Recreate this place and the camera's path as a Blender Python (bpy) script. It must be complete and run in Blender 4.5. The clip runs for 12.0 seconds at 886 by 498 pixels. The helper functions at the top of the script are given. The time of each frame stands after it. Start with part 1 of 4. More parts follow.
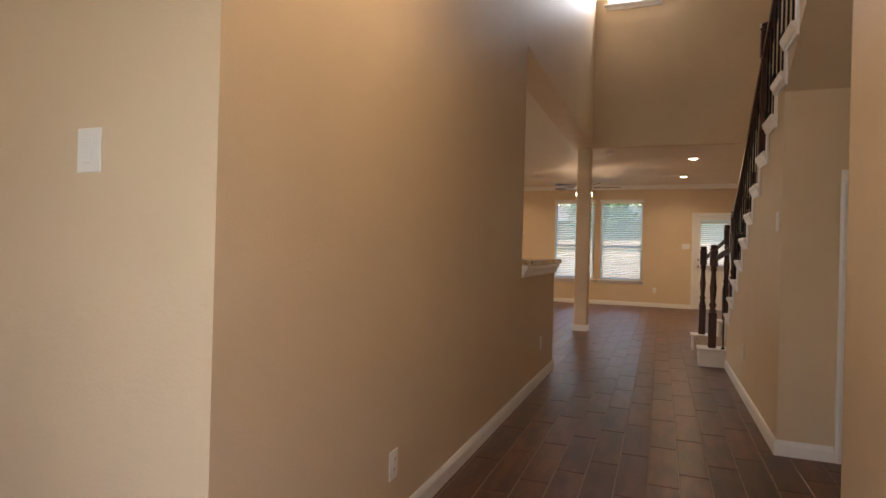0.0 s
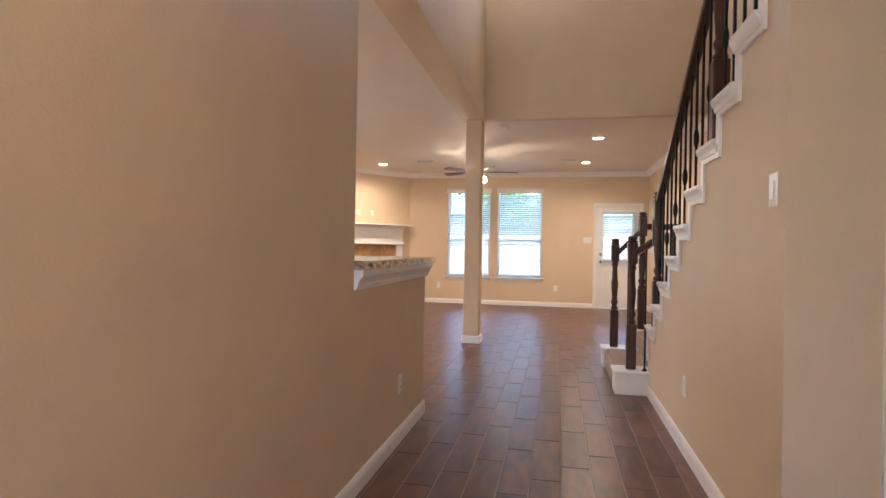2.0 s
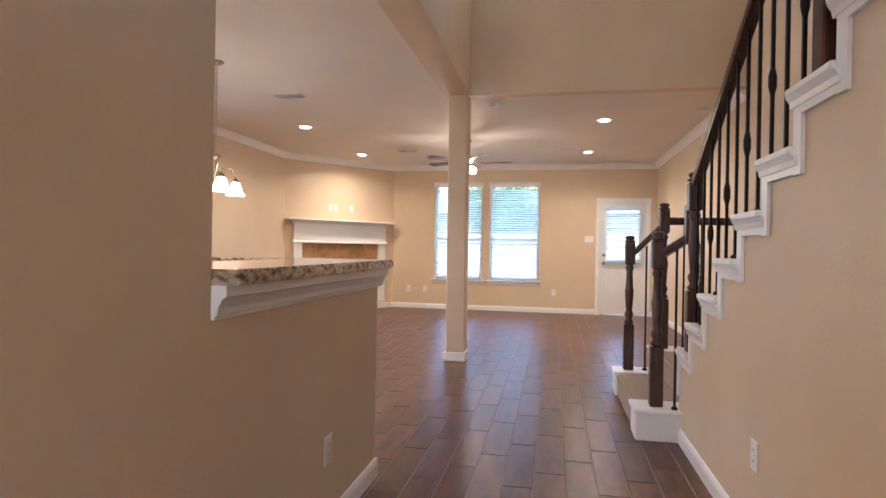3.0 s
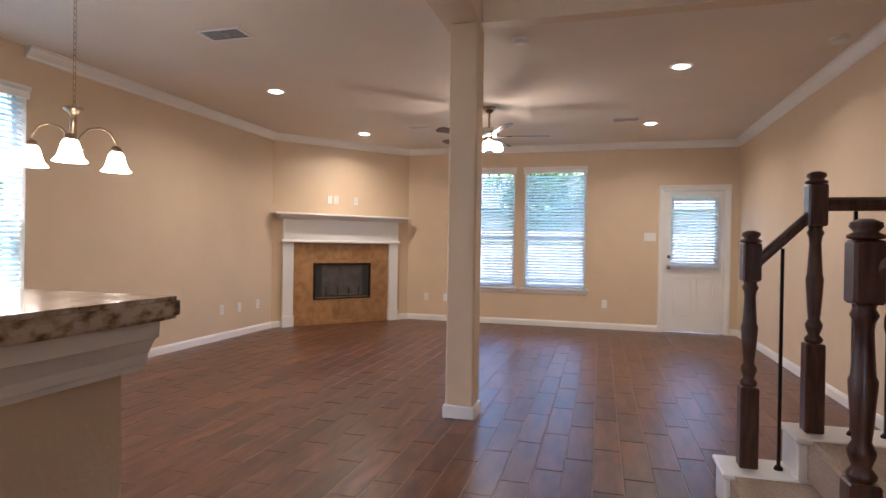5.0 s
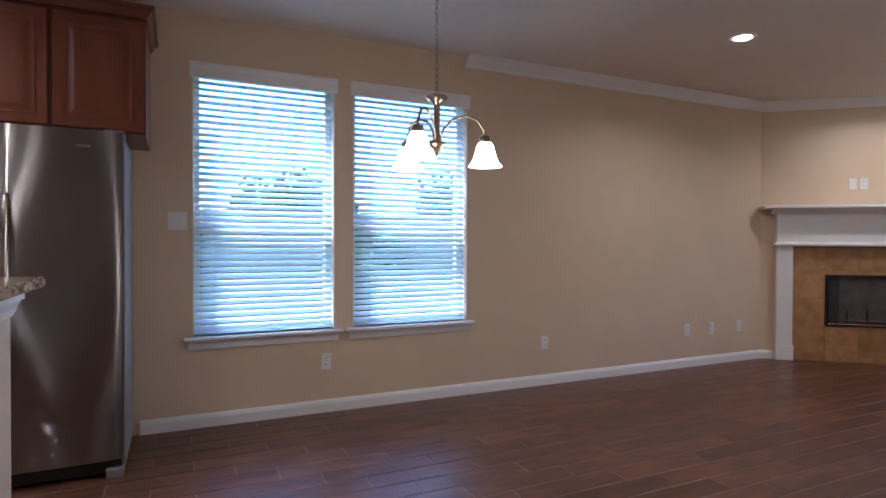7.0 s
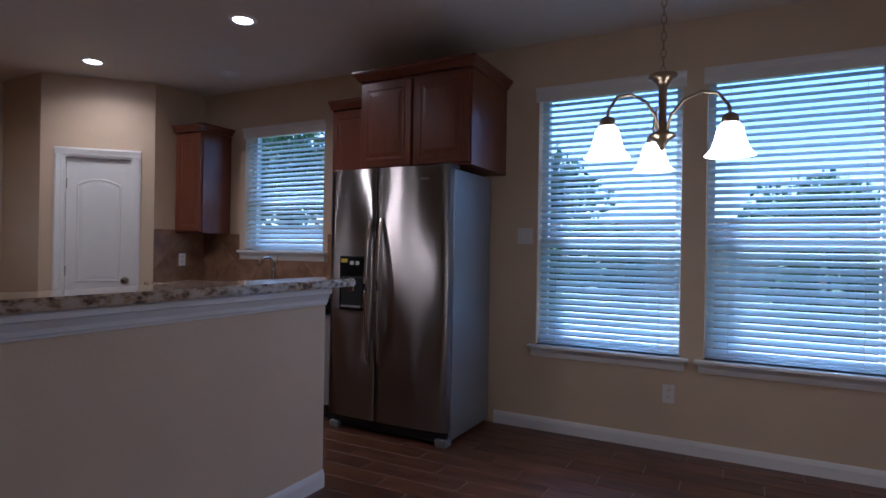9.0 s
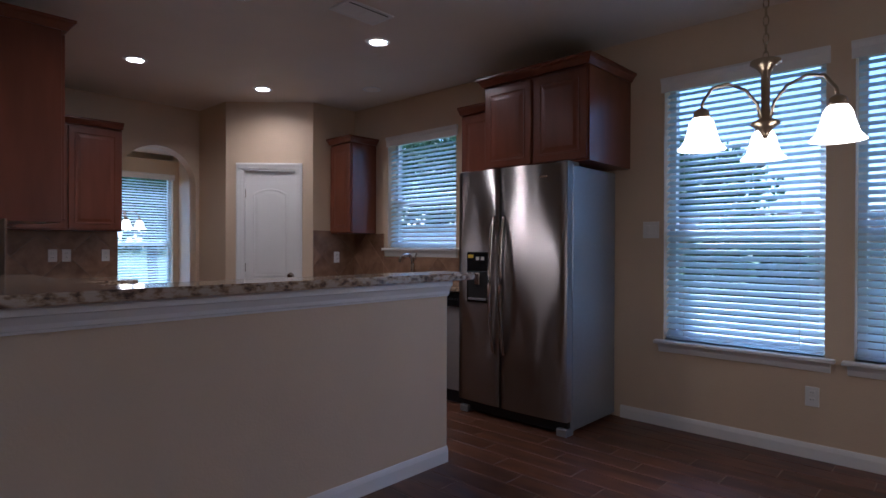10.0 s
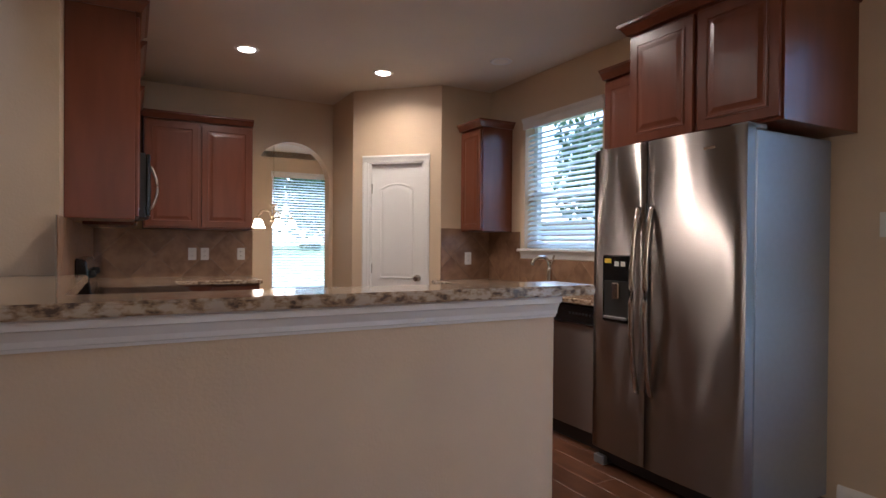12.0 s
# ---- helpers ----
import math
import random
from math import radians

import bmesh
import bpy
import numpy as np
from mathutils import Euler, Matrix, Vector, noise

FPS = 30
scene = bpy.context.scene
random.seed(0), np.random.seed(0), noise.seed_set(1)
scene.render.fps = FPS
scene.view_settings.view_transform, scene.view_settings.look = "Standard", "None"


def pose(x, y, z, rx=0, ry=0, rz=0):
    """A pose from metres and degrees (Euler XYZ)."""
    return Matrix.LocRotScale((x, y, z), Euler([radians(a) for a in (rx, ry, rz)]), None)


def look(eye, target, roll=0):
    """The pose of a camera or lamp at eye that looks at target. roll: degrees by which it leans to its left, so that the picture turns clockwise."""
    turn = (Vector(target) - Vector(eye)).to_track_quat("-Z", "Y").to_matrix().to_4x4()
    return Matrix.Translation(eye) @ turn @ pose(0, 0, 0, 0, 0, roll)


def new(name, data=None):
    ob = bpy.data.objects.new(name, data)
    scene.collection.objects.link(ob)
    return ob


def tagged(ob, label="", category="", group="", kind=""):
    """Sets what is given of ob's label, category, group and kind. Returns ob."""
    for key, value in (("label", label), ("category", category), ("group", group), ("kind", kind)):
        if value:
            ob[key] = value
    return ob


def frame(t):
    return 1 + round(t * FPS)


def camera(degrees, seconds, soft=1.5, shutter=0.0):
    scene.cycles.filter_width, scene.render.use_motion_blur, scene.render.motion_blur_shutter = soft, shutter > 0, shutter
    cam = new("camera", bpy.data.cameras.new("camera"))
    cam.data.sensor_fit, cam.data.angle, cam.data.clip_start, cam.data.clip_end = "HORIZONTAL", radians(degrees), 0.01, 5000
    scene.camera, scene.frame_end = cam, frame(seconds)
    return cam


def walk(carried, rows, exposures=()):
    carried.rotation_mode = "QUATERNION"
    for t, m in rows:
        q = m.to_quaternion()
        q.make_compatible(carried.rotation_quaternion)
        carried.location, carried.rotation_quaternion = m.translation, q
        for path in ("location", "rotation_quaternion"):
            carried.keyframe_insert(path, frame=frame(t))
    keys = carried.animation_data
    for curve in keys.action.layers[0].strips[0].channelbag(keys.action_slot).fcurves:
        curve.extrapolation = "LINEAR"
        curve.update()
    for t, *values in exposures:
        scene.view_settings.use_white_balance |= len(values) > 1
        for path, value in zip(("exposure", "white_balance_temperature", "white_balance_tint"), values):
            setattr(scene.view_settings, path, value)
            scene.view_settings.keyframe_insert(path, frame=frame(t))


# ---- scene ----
cam = camera(75.8, 12.0)
PATH = [
    (0, (0.104, -0.586, 1.150), (-0.61, 1.283, 1.153), 1.5),
    (0.5, (0.12, -0.244, 1.161), (-0.424, 1.68, 1.167), 1.1),
    (1, (0.095, 0.174, 1.164), (-0.369, 2.119, 1.165), 1.0),
    (1.5, (0.056, 0.655, 1.154), (-0.36, 2.612, 1.151), 1.0),
    (2, (0.032, 1.193, 1.154), (-0.362, 3.154, 1.150), 1.0),
    (2.5, (0.008, 1.77, 1.151), (-0.374, 3.733, 1.148), 1.0),
    (4.5, (-0.016, 3.792, 1.174), (-0.453, 5.744, 1.166), 0.9),
    (5, (-0.062, 4.255, 1.189), (-0.596, 6.183, 1.177), 0.9),
    (5.5, (-0.137, 4.685, 1.206), (-0.89, 6.538, 1.192), 0.7),
    (6, (-0.225, 5.083, 1.207), (-1.33, 6.75, 1.193), 0.5),
    (6.5, (-0.313, 5.402, 1.234), (-1.817, 6.72, 1.209), 0.6),
    (7, (-0.421, 5.62, 1.229), (-2.232, 6.47, 1.205), 0.2),
    (7.5, (-0.448, 5.873, 1.272), (-2.418, 6.218, 1.233), -0.0),
    (7.7, (-0.462, 5.936, 1.280), (-2.454, 6.112, 1.236), -0.1),
    (9.3, (-0.634, 7.161, 1.248), (-2.312, 6.073, 1.246), 0.6),
    (9.5, (-0.569, 7.201, 1.253), (-2.197, 6.039, 1.242), 0.1),
    (10, (-0.566, 7.291, 1.241), (-2.028, 5.926, 1.231), 0.2),
    (10.5, (-0.63, 7.274, 1.255), (-1.931, 5.755, 1.234), 0.2),
    (11, (-0.829, 7.192, 1.256), (-1.933, 5.524, 1.238), 0.3),
    (11.5, (-1.113, 7.071, 1.243), (-2.114, 5.339, 1.224), 0.4),
    (12, (-1.443, 6.915, 1.250), (-2.404, 5.161, 1.234), 0.5),
]
EXPOSURE = [(0.0, 2.75, 6900, 17), (0.5, 3.0, 7200, 20), (1.0, 3.3, 6600, 18), (2.5, 3.85, 5450, 16), (4.5, 3.4, 5200, 16), (5.5, 3.2, 5150, 16), (7.5, 2.3, 4450, 17), (9.5, 1.42, 4400, 19), (10.5, 1.75, 4700, 19), (12.0, 2.4, 5150, 17)]
walk(cam, [(t, look(eye, target, roll)) for t, eye, target, roll in PATH], EXPOSURE)

# ---------- world, sun, exposure ----------
world = bpy.data.worlds.new("sky")
scene.world = world
world.use_nodes = True
_sky = world.node_tree.nodes.new("ShaderNodeTexSky")
_sky.sky_type, _sky.sun_disc = "NISHITA", False
_sky.sun_elevation, _sky.sun_rotation = radians(50), radians(200)
_bg = world.node_tree.nodes["Background"]
_bg.inputs["Strength"].default_value = 0.15
world.node_tree.links.new(_sky.outputs[0], _bg.inputs["Color"])
sun = new("sun", bpy.data.lights.new("sun", "SUN"))
sun.data.energy, sun.data.angle, sun.data.color = 4.5, radians(10), (1, 0.95, 0.88)
sun.matrix_world = look((0, 0, 30), (7, 12, 0))

# ---------- plan ----------
W, N, E, CEIL, TOP = -4.49, 12.957, 1.78, 2.72, 5.40
HX, HW = -0.872, -1.14          # hall partition, east and west face
SX = 0.765                       # stair wall, hall face
SOUTH = -1.2                     # front door wall
KS = 1.04                        # kitchen's south wall
HEAD = 8.09                      # upper wall over the living-room opening
NEAR, DEEP = 1.98, 3.24          # closet recess, its two walls
STEP0 = 4.06                     # nosing of the tenth step
RISE, RUN = 0.187, 0.28


# ---------- materials ----------
def material(name, color, rough=0.5, metal=0.0, var=0.0, scale=6.0, bump=0.0, bscale=80.0, stretch=(1, 1, 1), color2=None, spec=0.5):
    m = bpy.data.materials.new(name)
    m.use_nodes = True
    nt = m.node_tree
    b = nt.nodes["Principled BSDF"]
    b.inputs["Base Color"].default_value = (*color, 1)
    b.inputs["Roughness"].default_value, b.inputs["Metallic"].default_value = rough, metal
    b.inputs["Specular IOR Level"].default_value = spec
    tc = nt.nodes.new("ShaderNodeTexCoord")
    mp = nt.nodes.new("ShaderNodeMapping")
    mp.inputs["Scale"].default_value = stretch
    nt.links.new(tc.outputs["Object"], mp.inputs[0])
    if var or color2:
        nz = nt.nodes.new("ShaderNodeTexNoise")
        nz.inputs["Scale"].default_value, nz.inputs["Detail"].default_value = scale, 6
        nt.links.new(mp.outputs[0], nz.inputs["Vector"])
        r = nt.nodes.new("ShaderNodeValToRGB")
        c2 = color2 or tuple(c * (1 - var) for c in color)
        r.color_ramp.elements[0].color, r.color_ramp.elements[1].color = (*c2, 1), (*color, 1)
        r.color_ramp.elements[0].position, r.color_ramp.elements[1].position = 0.35, 0.65
        nt.links.new(nz.outputs["Fac"], r.inputs[0])
        nt.links.new(r.outputs[0], b.inputs["Base Color"])
        rr = nt.nodes.new("ShaderNodeMapRange")
        rr.inputs["To Min"].default_value, rr.inputs["To Max"].default_value = max(rough - 0.05, 0.02), rough + 0.06
        nt.links.new(nz.outputs["Fac"], rr.inputs["Value"])
        nt.links.new(rr.outputs[0], b.inputs["Roughness"])
    if bump:
        n2 = nt.nodes.new("ShaderNodeTexNoise")
        n2.inputs["Scale"].default_value, n2.inputs["Detail"].default_value = bscale, 3
        nt.links.new(mp.outputs[0], n2.inputs["Vector"])
        bp = nt.nodes.new("ShaderNodeBump")
        bp.inputs["Strength"].default_value, bp.inputs["Distance"].default_value = bump, 0.002
        nt.links.new(n2.outputs["Fac"], bp.inputs["Height"])
        nt.links.new(bp.outputs[0], b.inputs["Normal"])
    return m


def glow(name, color, strength):
    m = bpy.data.materials.new(name)
    m.use_nodes = True
    b = m.node_tree.nodes["Principled BSDF"]
    b.inputs["Base Color"].default_value = (0.8, 0.8, 0.8, 1)
    b.inputs["Emission Color"].default_value, b.inputs["Emission Strength"].default_value = (*color, 1), strength
    return m


def random_tint(m, lo, hi):
    """Vary a material from piece to piece."""
    nt = m.node_tree
    b = nt.nodes["Principled BSDF"]
    old = b.inputs["Base Color"].links[0].from_socket
    oi, geo = nt.nodes.new("ShaderNodeObjectInfo"), nt.nodes.new("ShaderNodeNewGeometry")
    add, fr, mr = nt.nodes.new("ShaderNodeMath"), nt.nodes.new("ShaderNodeMath"), nt.nodes.new("ShaderNodeMapRange")
    fr.operation = "FRACT"
    nt.links.new(oi.outputs["Random"], add.inputs[0])
    nt.links.new(geo.outputs["Random Per Island"], add.inputs[1])
    nt.links.new(add.outputs[0], fr.inputs[0])
    nt.links.new(fr.outputs[0], mr.inputs["Value"])
    mr.inputs["To Min"].default_value, mr.inputs["To Max"].default_value = lo, hi
    hsv = nt.nodes.new("ShaderNodeHueSaturation")
    nt.links.new(mr.outputs[0], hsv.inputs["Value"])
    nt.links.new(old, hsv.inputs["Color"])
    nt.links.new(hsv.outputs[0], b.inputs["Base Color"])
    # shift the pattern from piece to piece
    for n in nt.nodes:
        if n.type == "MAPPING":
            mul = nt.nodes.new("ShaderNodeMath")
            mul.operation = "MULTIPLY"
            mul.inputs[1].default_value = 37.0
            nt.links.new(fr.outputs[0], mul.inputs[0])
            nt.links.new(mul.outputs[0], n.inputs["Location"])


paint = material("tan_paint", (0.66, 0.515, 0.35), 0.55, var=0.05, scale=2.5, bump=0.5, bscale=95)
ceil_paint = material("ceiling_paint", (0.75, 0.67, 0.57), 0.7, var=0.05, scale=1.5, bump=0.3, bscale=110)
trim = material("white_trim", (0.80, 0.78, 0.75), 0.35, var=0.03, scale=4)
plastic = material("white_plastic", (0.78, 0.76, 0.72), 0.3)
tile = material("wood_look_tile", (0.150, 0.064, 0.033), 0.28, color2=(0.072, 0.029, 0.016), scale=5, stretch=(3.2, 0.7, 1), spec=0.35)
for _n in tile.node_tree.nodes:
    if _n.type == "MAP_RANGE":
        _n.inputs["To Min"].default_value, _n.inputs["To Max"].default_value = 0.30, 0.36
    if _n.type == "TEX_NOISE":
        _n.inputs["Detail"].default_value = 3
random_tint(tile, 0.75, 1.2)
grout = material("grout", (0.30, 0.235, 0.18), 0.8, var=0.2, scale=20)
cherry = material("cherry_wood", (0.165, 0.050, 0.024), 0.26, color2=(0.135, 0.040, 0.019), scale=5, stretch=(3, 3, 0.5), bump=0.04, bscale=60)
for _n in cherry.node_tree.nodes:
    if _n.type == "MAP_RANGE":
        _n.inputs["To Min"].default_value, _n.inputs["To Max"].default_value = 0.27, 0.29
    if _n.type == "TEX_NOISE":
        _n.inputs["Detail"].default_value = 2
dark_wood = material("dark_stained_oak", (0.085, 0.032, 0.017), 0.3, color2=(0.035, 0.012, 0.007), scale=14, stretch=(4, 4, 0.5), bump=0.35, bscale=60)
iron = material("dark_iron", (0.02, 0.015, 0.012), 0.45, metal=0.6)
granite = material("granite", (0.50, 0.41, 0.31), 0.09, color2=(0.10, 0.07, 0.055), scale=30, stretch=(1, 1, 1.6))
_g = granite.node_tree
_ramp = [n for n in _g.nodes if n.type == "VALTORGB"][0].color_ramp
_ramp.elements[0].position, _ramp.elements[1].position = 0.36, 0.58
_e = _ramp.elements.new(0.47)
_e.color = (0.33, 0.23, 0.14, 1)
travertine = material("travertine_tile", (0.42, 0.235, 0.095), 0.35, color2=(0.29, 0.145, 0.052), scale=9, bump=0.15, bscale=40)
random_tint(travertine, 0.85, 1.12)
splash = material("backsplash_tile", (0.34, 0.205, 0.12), 0.32, color2=(0.21, 0.115, 0.065), scale=9, bump=0.15, bscale=40)
random_tint(splash, 0.85, 1.12)
steel = material("brushed_steel", (0.36, 0.33, 0.31), 0.38, metal=1.0)
for _n in steel.node_tree.nodes:
    if _n.type == "BSDF_PRINCIPLED":
        _n.inputs["Anisotropic"].default_value, _n.inputs["Anisotropic Rotation"].default_value = 1.0, 0.25
steel_side = material("grey_side_panel", (0.30, 0.31, 0.32), 0.38, metal=0.5, var=0.05, scale=30, bump=0.15, bscale=200)
nickel = material("brushed_nickel", (0.55, 0.50, 0.44), 0.25, metal=1.0)
antique = material("antique_brass", (0.42, 0.33, 0.21), 0.3, metal=1.0)
black = material("black_gloss", (0.012, 0.012, 0.013), 0.15)
black_matte = material("black_matte", (0.02, 0.02, 0.02), 0.6)
firebrick = material("dark_brick", (0.10, 0.085, 0.075), 0.9, var=0.4, scale=8, bump=0.5, bscale=30)
carpet = material("beige_carpet", (0.42, 0.32, 0.24), 0.95, var=0.25, scale=90, bump=1.0, bscale=260)
slat_mat = material("blind_slat", (0.86, 0.86, 0.86), 0.4)
_nt = slat_mat.node_tree
_tr, _mx = _nt.nodes.new("ShaderNodeBsdfTranslucent"), _nt.nodes.new("ShaderNodeMixShader")
# blue here puts the daylight's cool glow into the white slats' colour
_tr.inputs[0].default_value = (0.72, 0.87, 0.95, 1)
_mx.inputs[0].default_value = 0.55
_nt.links.new(_nt.nodes["Principled BSDF"].outputs[0], _mx.inputs[1])
_nt.links.new(_tr.outputs[0], _mx.inputs[2])
_nt.links.new(_mx.outputs[0], _nt.nodes["Material Output"].inputs[0])
glass = bpy.data.materials.new("window_glass")
glass.use_nodes = True
_b = glass.node_tree.nodes["Principled BSDF"]
_b.inputs["Transmission Weight"].default_value, _b.inputs["Roughness"].default_value, _b.inputs["IOR"].default_value = 1, 0, 1.05
frost = glow("lit_frosted_glass", (1.0, 0.80, 0.52), 2.2)
frost_off = material("frosted_glass", (0.84, 0.78, 0.70), 0.4)
bulb = glow("lit_lens", (1.0, 0.85, 0.65), 8.0)
grass_mat = material("lawn", (0.10, 0.16, 0.04), 0.9, var=0.4, scale=3, bump=0.6, bscale=50)
leaf_mat = material("foliage", (0.12, 0.19, 0.07), 0.6, var=0.5, scale=3)
bark = material("bark", (0.12, 0.08, 0.055), 0.9, var=0.4, scale=10, bump=0.6, bscale=30)
fence_mat = material("cedar_fence", (0.42, 0.33, 0.25), 0.85, color2=(0.28, 0.21, 0.16), scale=4, stretch=(3, 3, 0.4))
brick_far = material("house_brick", (0.45, 0.36, 0.29), 0.9, var=0.25, scale=14)
roof_far = material("roof_shingle", (0.12, 0.11, 0.11), 0.9, var=0.3, scale=12)
concrete = material("concrete", (0.5, 0.48, 0.45), 0.85, var=0.15, scale=6)
yellow = material("yellow_label", (0.8, 0.6, 0.05), 0.5)


# ---------- building blocks ----------
def box(bm, x0, x1, y0, y1, z0, z1, m=None):
    vs = [bm.verts.new((m @ Vector((x, y, z))) if m else (x, y, z)) for x in (x0, x1) for y in (y0, y1) for z in (z0, z1)]
    for f in ((0, 1, 3, 2), (4, 6, 7, 5), (0, 4, 5, 1), (2, 3, 7, 6), (0, 2, 6, 4), (1, 5, 7, 3)):
        bm.faces.new([vs[i] for i in f])
    return vs


def boxes(*rows):
    bm = bmesh.new()
    for r in rows:
        box(bm, *r)
    return bm


def bevelled(bm, w=0.004, seg=1):
    bmesh.ops.bevel(bm, geom=bm.edges[:], offset=w, segments=seg, affect="EDGES", clamp_overlap=True)
    return bm


def bbox(x0, x1, y0, y1, z0, z1, w=0.004):
    return bevelled(boxes((x0, x1, y0, y1, z0, z1)), w)


def lathe(profile, seg=20, bm=None, at=(0, 0, 0)):
    bm = bm or bmesh.new()
    rings = [[bm.verts.new((at[0] + r * math.cos(2 * math.pi * i / seg), at[1] + r * math.sin(2 * math.pi * i / seg), at[2] + z)) for i in range(seg)] for r, z in profile]
    for a, b in zip(rings, rings[1:]):
        for i in range(seg):
            bm.faces.new((a[i], a[(i + 1) % seg], b[(i + 1) % seg], b[i])).smooth = True
    bm.faces.new(rings[0][::-1])
    bm.faces.new(rings[-1])
    return bm


def tube(points, r, seg=8, bm=None):
    bm = bm or bmesh.new()
    pts = [Vector(p) for p in points]
    rings = []
    for i, p in enumerate(pts):
        d = (pts[min(i + 1, len(pts) - 1)] - pts[max(i - 1, 0)]).normalized()
        q = d.to_track_quat("Z", "Y")
        rings.append([bm.verts.new(p + q @ Vector((r * math.cos(2 * math.pi * k / seg), r * math.sin(2 * math.pi * k / seg), 0))) for k in range(seg)])
    for a, b in zip(rings, rings[1:]):
        for i in range(seg):
            bm.faces.new((a[i], a[(i + 1) % seg], b[(i + 1) % seg], b[i])).smooth = True
    bm.faces.new(rings[0][::-1])
    bm.faces.new(rings[-1])
    return bm


def prism(outline, axis, a, b):
    """Extrude a closed outline of (u, v) along an axis from a to b."""
    bm = bmesh.new()
    put = {"x": lambda u, v, w: (w, u, v), "y": lambda u, v, w: (u, w, v), "z": lambda u, v, w: (u, v, w)}[axis]
    r0, r1 = [bm.verts.new(put(u, v, a)) for u, v in outline], [bm.verts.new(put(u, v, b)) for u, v in outline]
    n = len(outline)
    for i in range(n):
        bm.faces.new((r0[i], r0[(i + 1) % n], r1[(i + 1) % n], r1[i]))
    bm.faces.new(r0[::-1])
    bm.faces.new(r1)
    return bm


def mesh_of(name, bm, mat):
    bmesh.ops.recalc_face_normals(bm, faces=bm.faces[:])
    me = bpy.data.meshes.new(name)
    bm.to_mesh(me)
    bm.free()
    me.materials.append(mat)
    return me


def part(name, bm, mat, parent=None, label="", m=None):
    ob = new(name, bm if isinstance(bm, bpy.types.Mesh) else mesh_of(name, bm, mat))
    if parent:
        ob.parent = parent
    if m is not None:
        ob.matrix_local = m
    if label:
        tagged(ob, label)
    return ob


def thing(name, label, category, m=None, group="", kind=""):
    ob = new(name)
    ob.empty_display_size = 0.1
    ob.matrix_world = m if m is not None else Matrix()
    return tagged(ob, label, category, group, kind)


def structure(name, bm, mat, label, category):
    return tagged(part(name, bm, mat), label, category, kind="structure")


def walled(axis, c0, c1, a0, a1, z0, z1, holes=()):
    """A wall along an axis, between c0 and c1 across it, with openings (a0, a1, z0, z1)."""
    us = sorted({a0, a1, *[h[0] for h in holes], *[h[1] for h in holes]})
    vs = sorted({z0, z1, *[h[2] for h in holes], *[h[3] for h in holes]})
    us, vs = [u for u in us if a0 <= u <= a1], [v for v in vs if z0 <= v <= z1]

    def solid(i, j):
        if not (0 <= i < len(us) - 1 and 0 <= j < len(vs) - 1):
            return False
        u, v = (us[i] + us[i + 1]) / 2, (vs[j] + vs[j + 1]) / 2
        return not any(h[0] < u < h[1] and h[2] < v < h[3] for h in holes)
    bm = bmesh.new()
    memo = {}

    def vert(u, v, c):
        if (u, v, c) not in memo:
            memo[u, v, c] = bm.verts.new((u, c, v) if axis == "x" else (c, u, v))
        return memo[u, v, c]
    for i in range(len(us) - 1):
        for j in range(len(vs) - 1):
            if not solid(i, j):
                continue
            p, q, r, s = us[i], us[i + 1], vs[j], vs[j + 1]
            for c in (c0, c1):
                bm.faces.new([vert(p, r, c), vert(q, r, c), vert(q, s, c), vert(p, s, c)])
            for ok, a, b in ((solid(i - 1, j), (p, r), (p, s)), (solid(i + 1, j), (q, r), (q, s)), (solid(i, j - 1), (p, r), (q, r)), (solid(i, j + 1), (p, s), (q, s))):
                if not ok:
                    bm.faces.new([vert(*a, c0), vert(*b, c0), vert(*b, c1), vert(*a, c1)])
    return bm


def along(p, q):
    """The pose with its x axis running from p to q on the floor; y points to its left."""
    d = Vector(q) - Vector(p)
    return pose(p[0], p[1], 0, 0, 0, math.degrees(math.atan2(d.y, d.x))), d.length


def moulding(name, runs, outline, mat, label, category):
    """Straight runs of a profile (out from the wall to the left of the run, up), joined."""
    bm = bmesh.new()
    for p, q in runs:
        m, length = along(p, q)
        r0, r1 = [[bm.verts.new(m @ Vector((x, u, v))) for u, v in outline] for x in (0, length)]
        n = len(outline)
        for i in range(n):
            bm.faces.new((r0[i], r0[(i + 1) % n], r1[(i + 1) % n], r1[i]))
        bm.faces.new(r0[::-1])
        bm.faces.new(r1)
    return structure(name, bm, mat, label, category)


# ---------- windows of the plan: along-wall from, to, sill, head ----------
DW1, DW2, KW = (5.72, 6.66, 0.60, 2.38), (6.80, 7.74, 0.60, 2.38), (2.85, 3.79, 1.22, 2.34)
NW1, NW2 = (-2.24, -1.34, 0.57, 2.38), (-1.19, -0.28, 0.57, 2.38)
BD = (0.80, 1.62, 0.0, 2.04)         # back door opening
FD = (-0.90, 0.06, 0.0, 2.04)        # front door opening
FW = (-4.40, -3.42, 0.50, 2.38)       # front dining window
HIGH = (-0.70, 0.02, 4.82, 5.32)
FY = 0.47                            # foyer side of the hall partition
DS = -2.4                            # dining room's front wall
A, B = (W, 11.28), (-3.06, N)      # corner fireplace wall
P, Q = (-3.32, 1.66), (-3.95, 2.29)          # pantry's diagonal wall
HWE, HALF = 3.65, 5.07               # end of the full hall wall, end of the half wall
PENW = -2.98                         # end of the peninsula's half wall

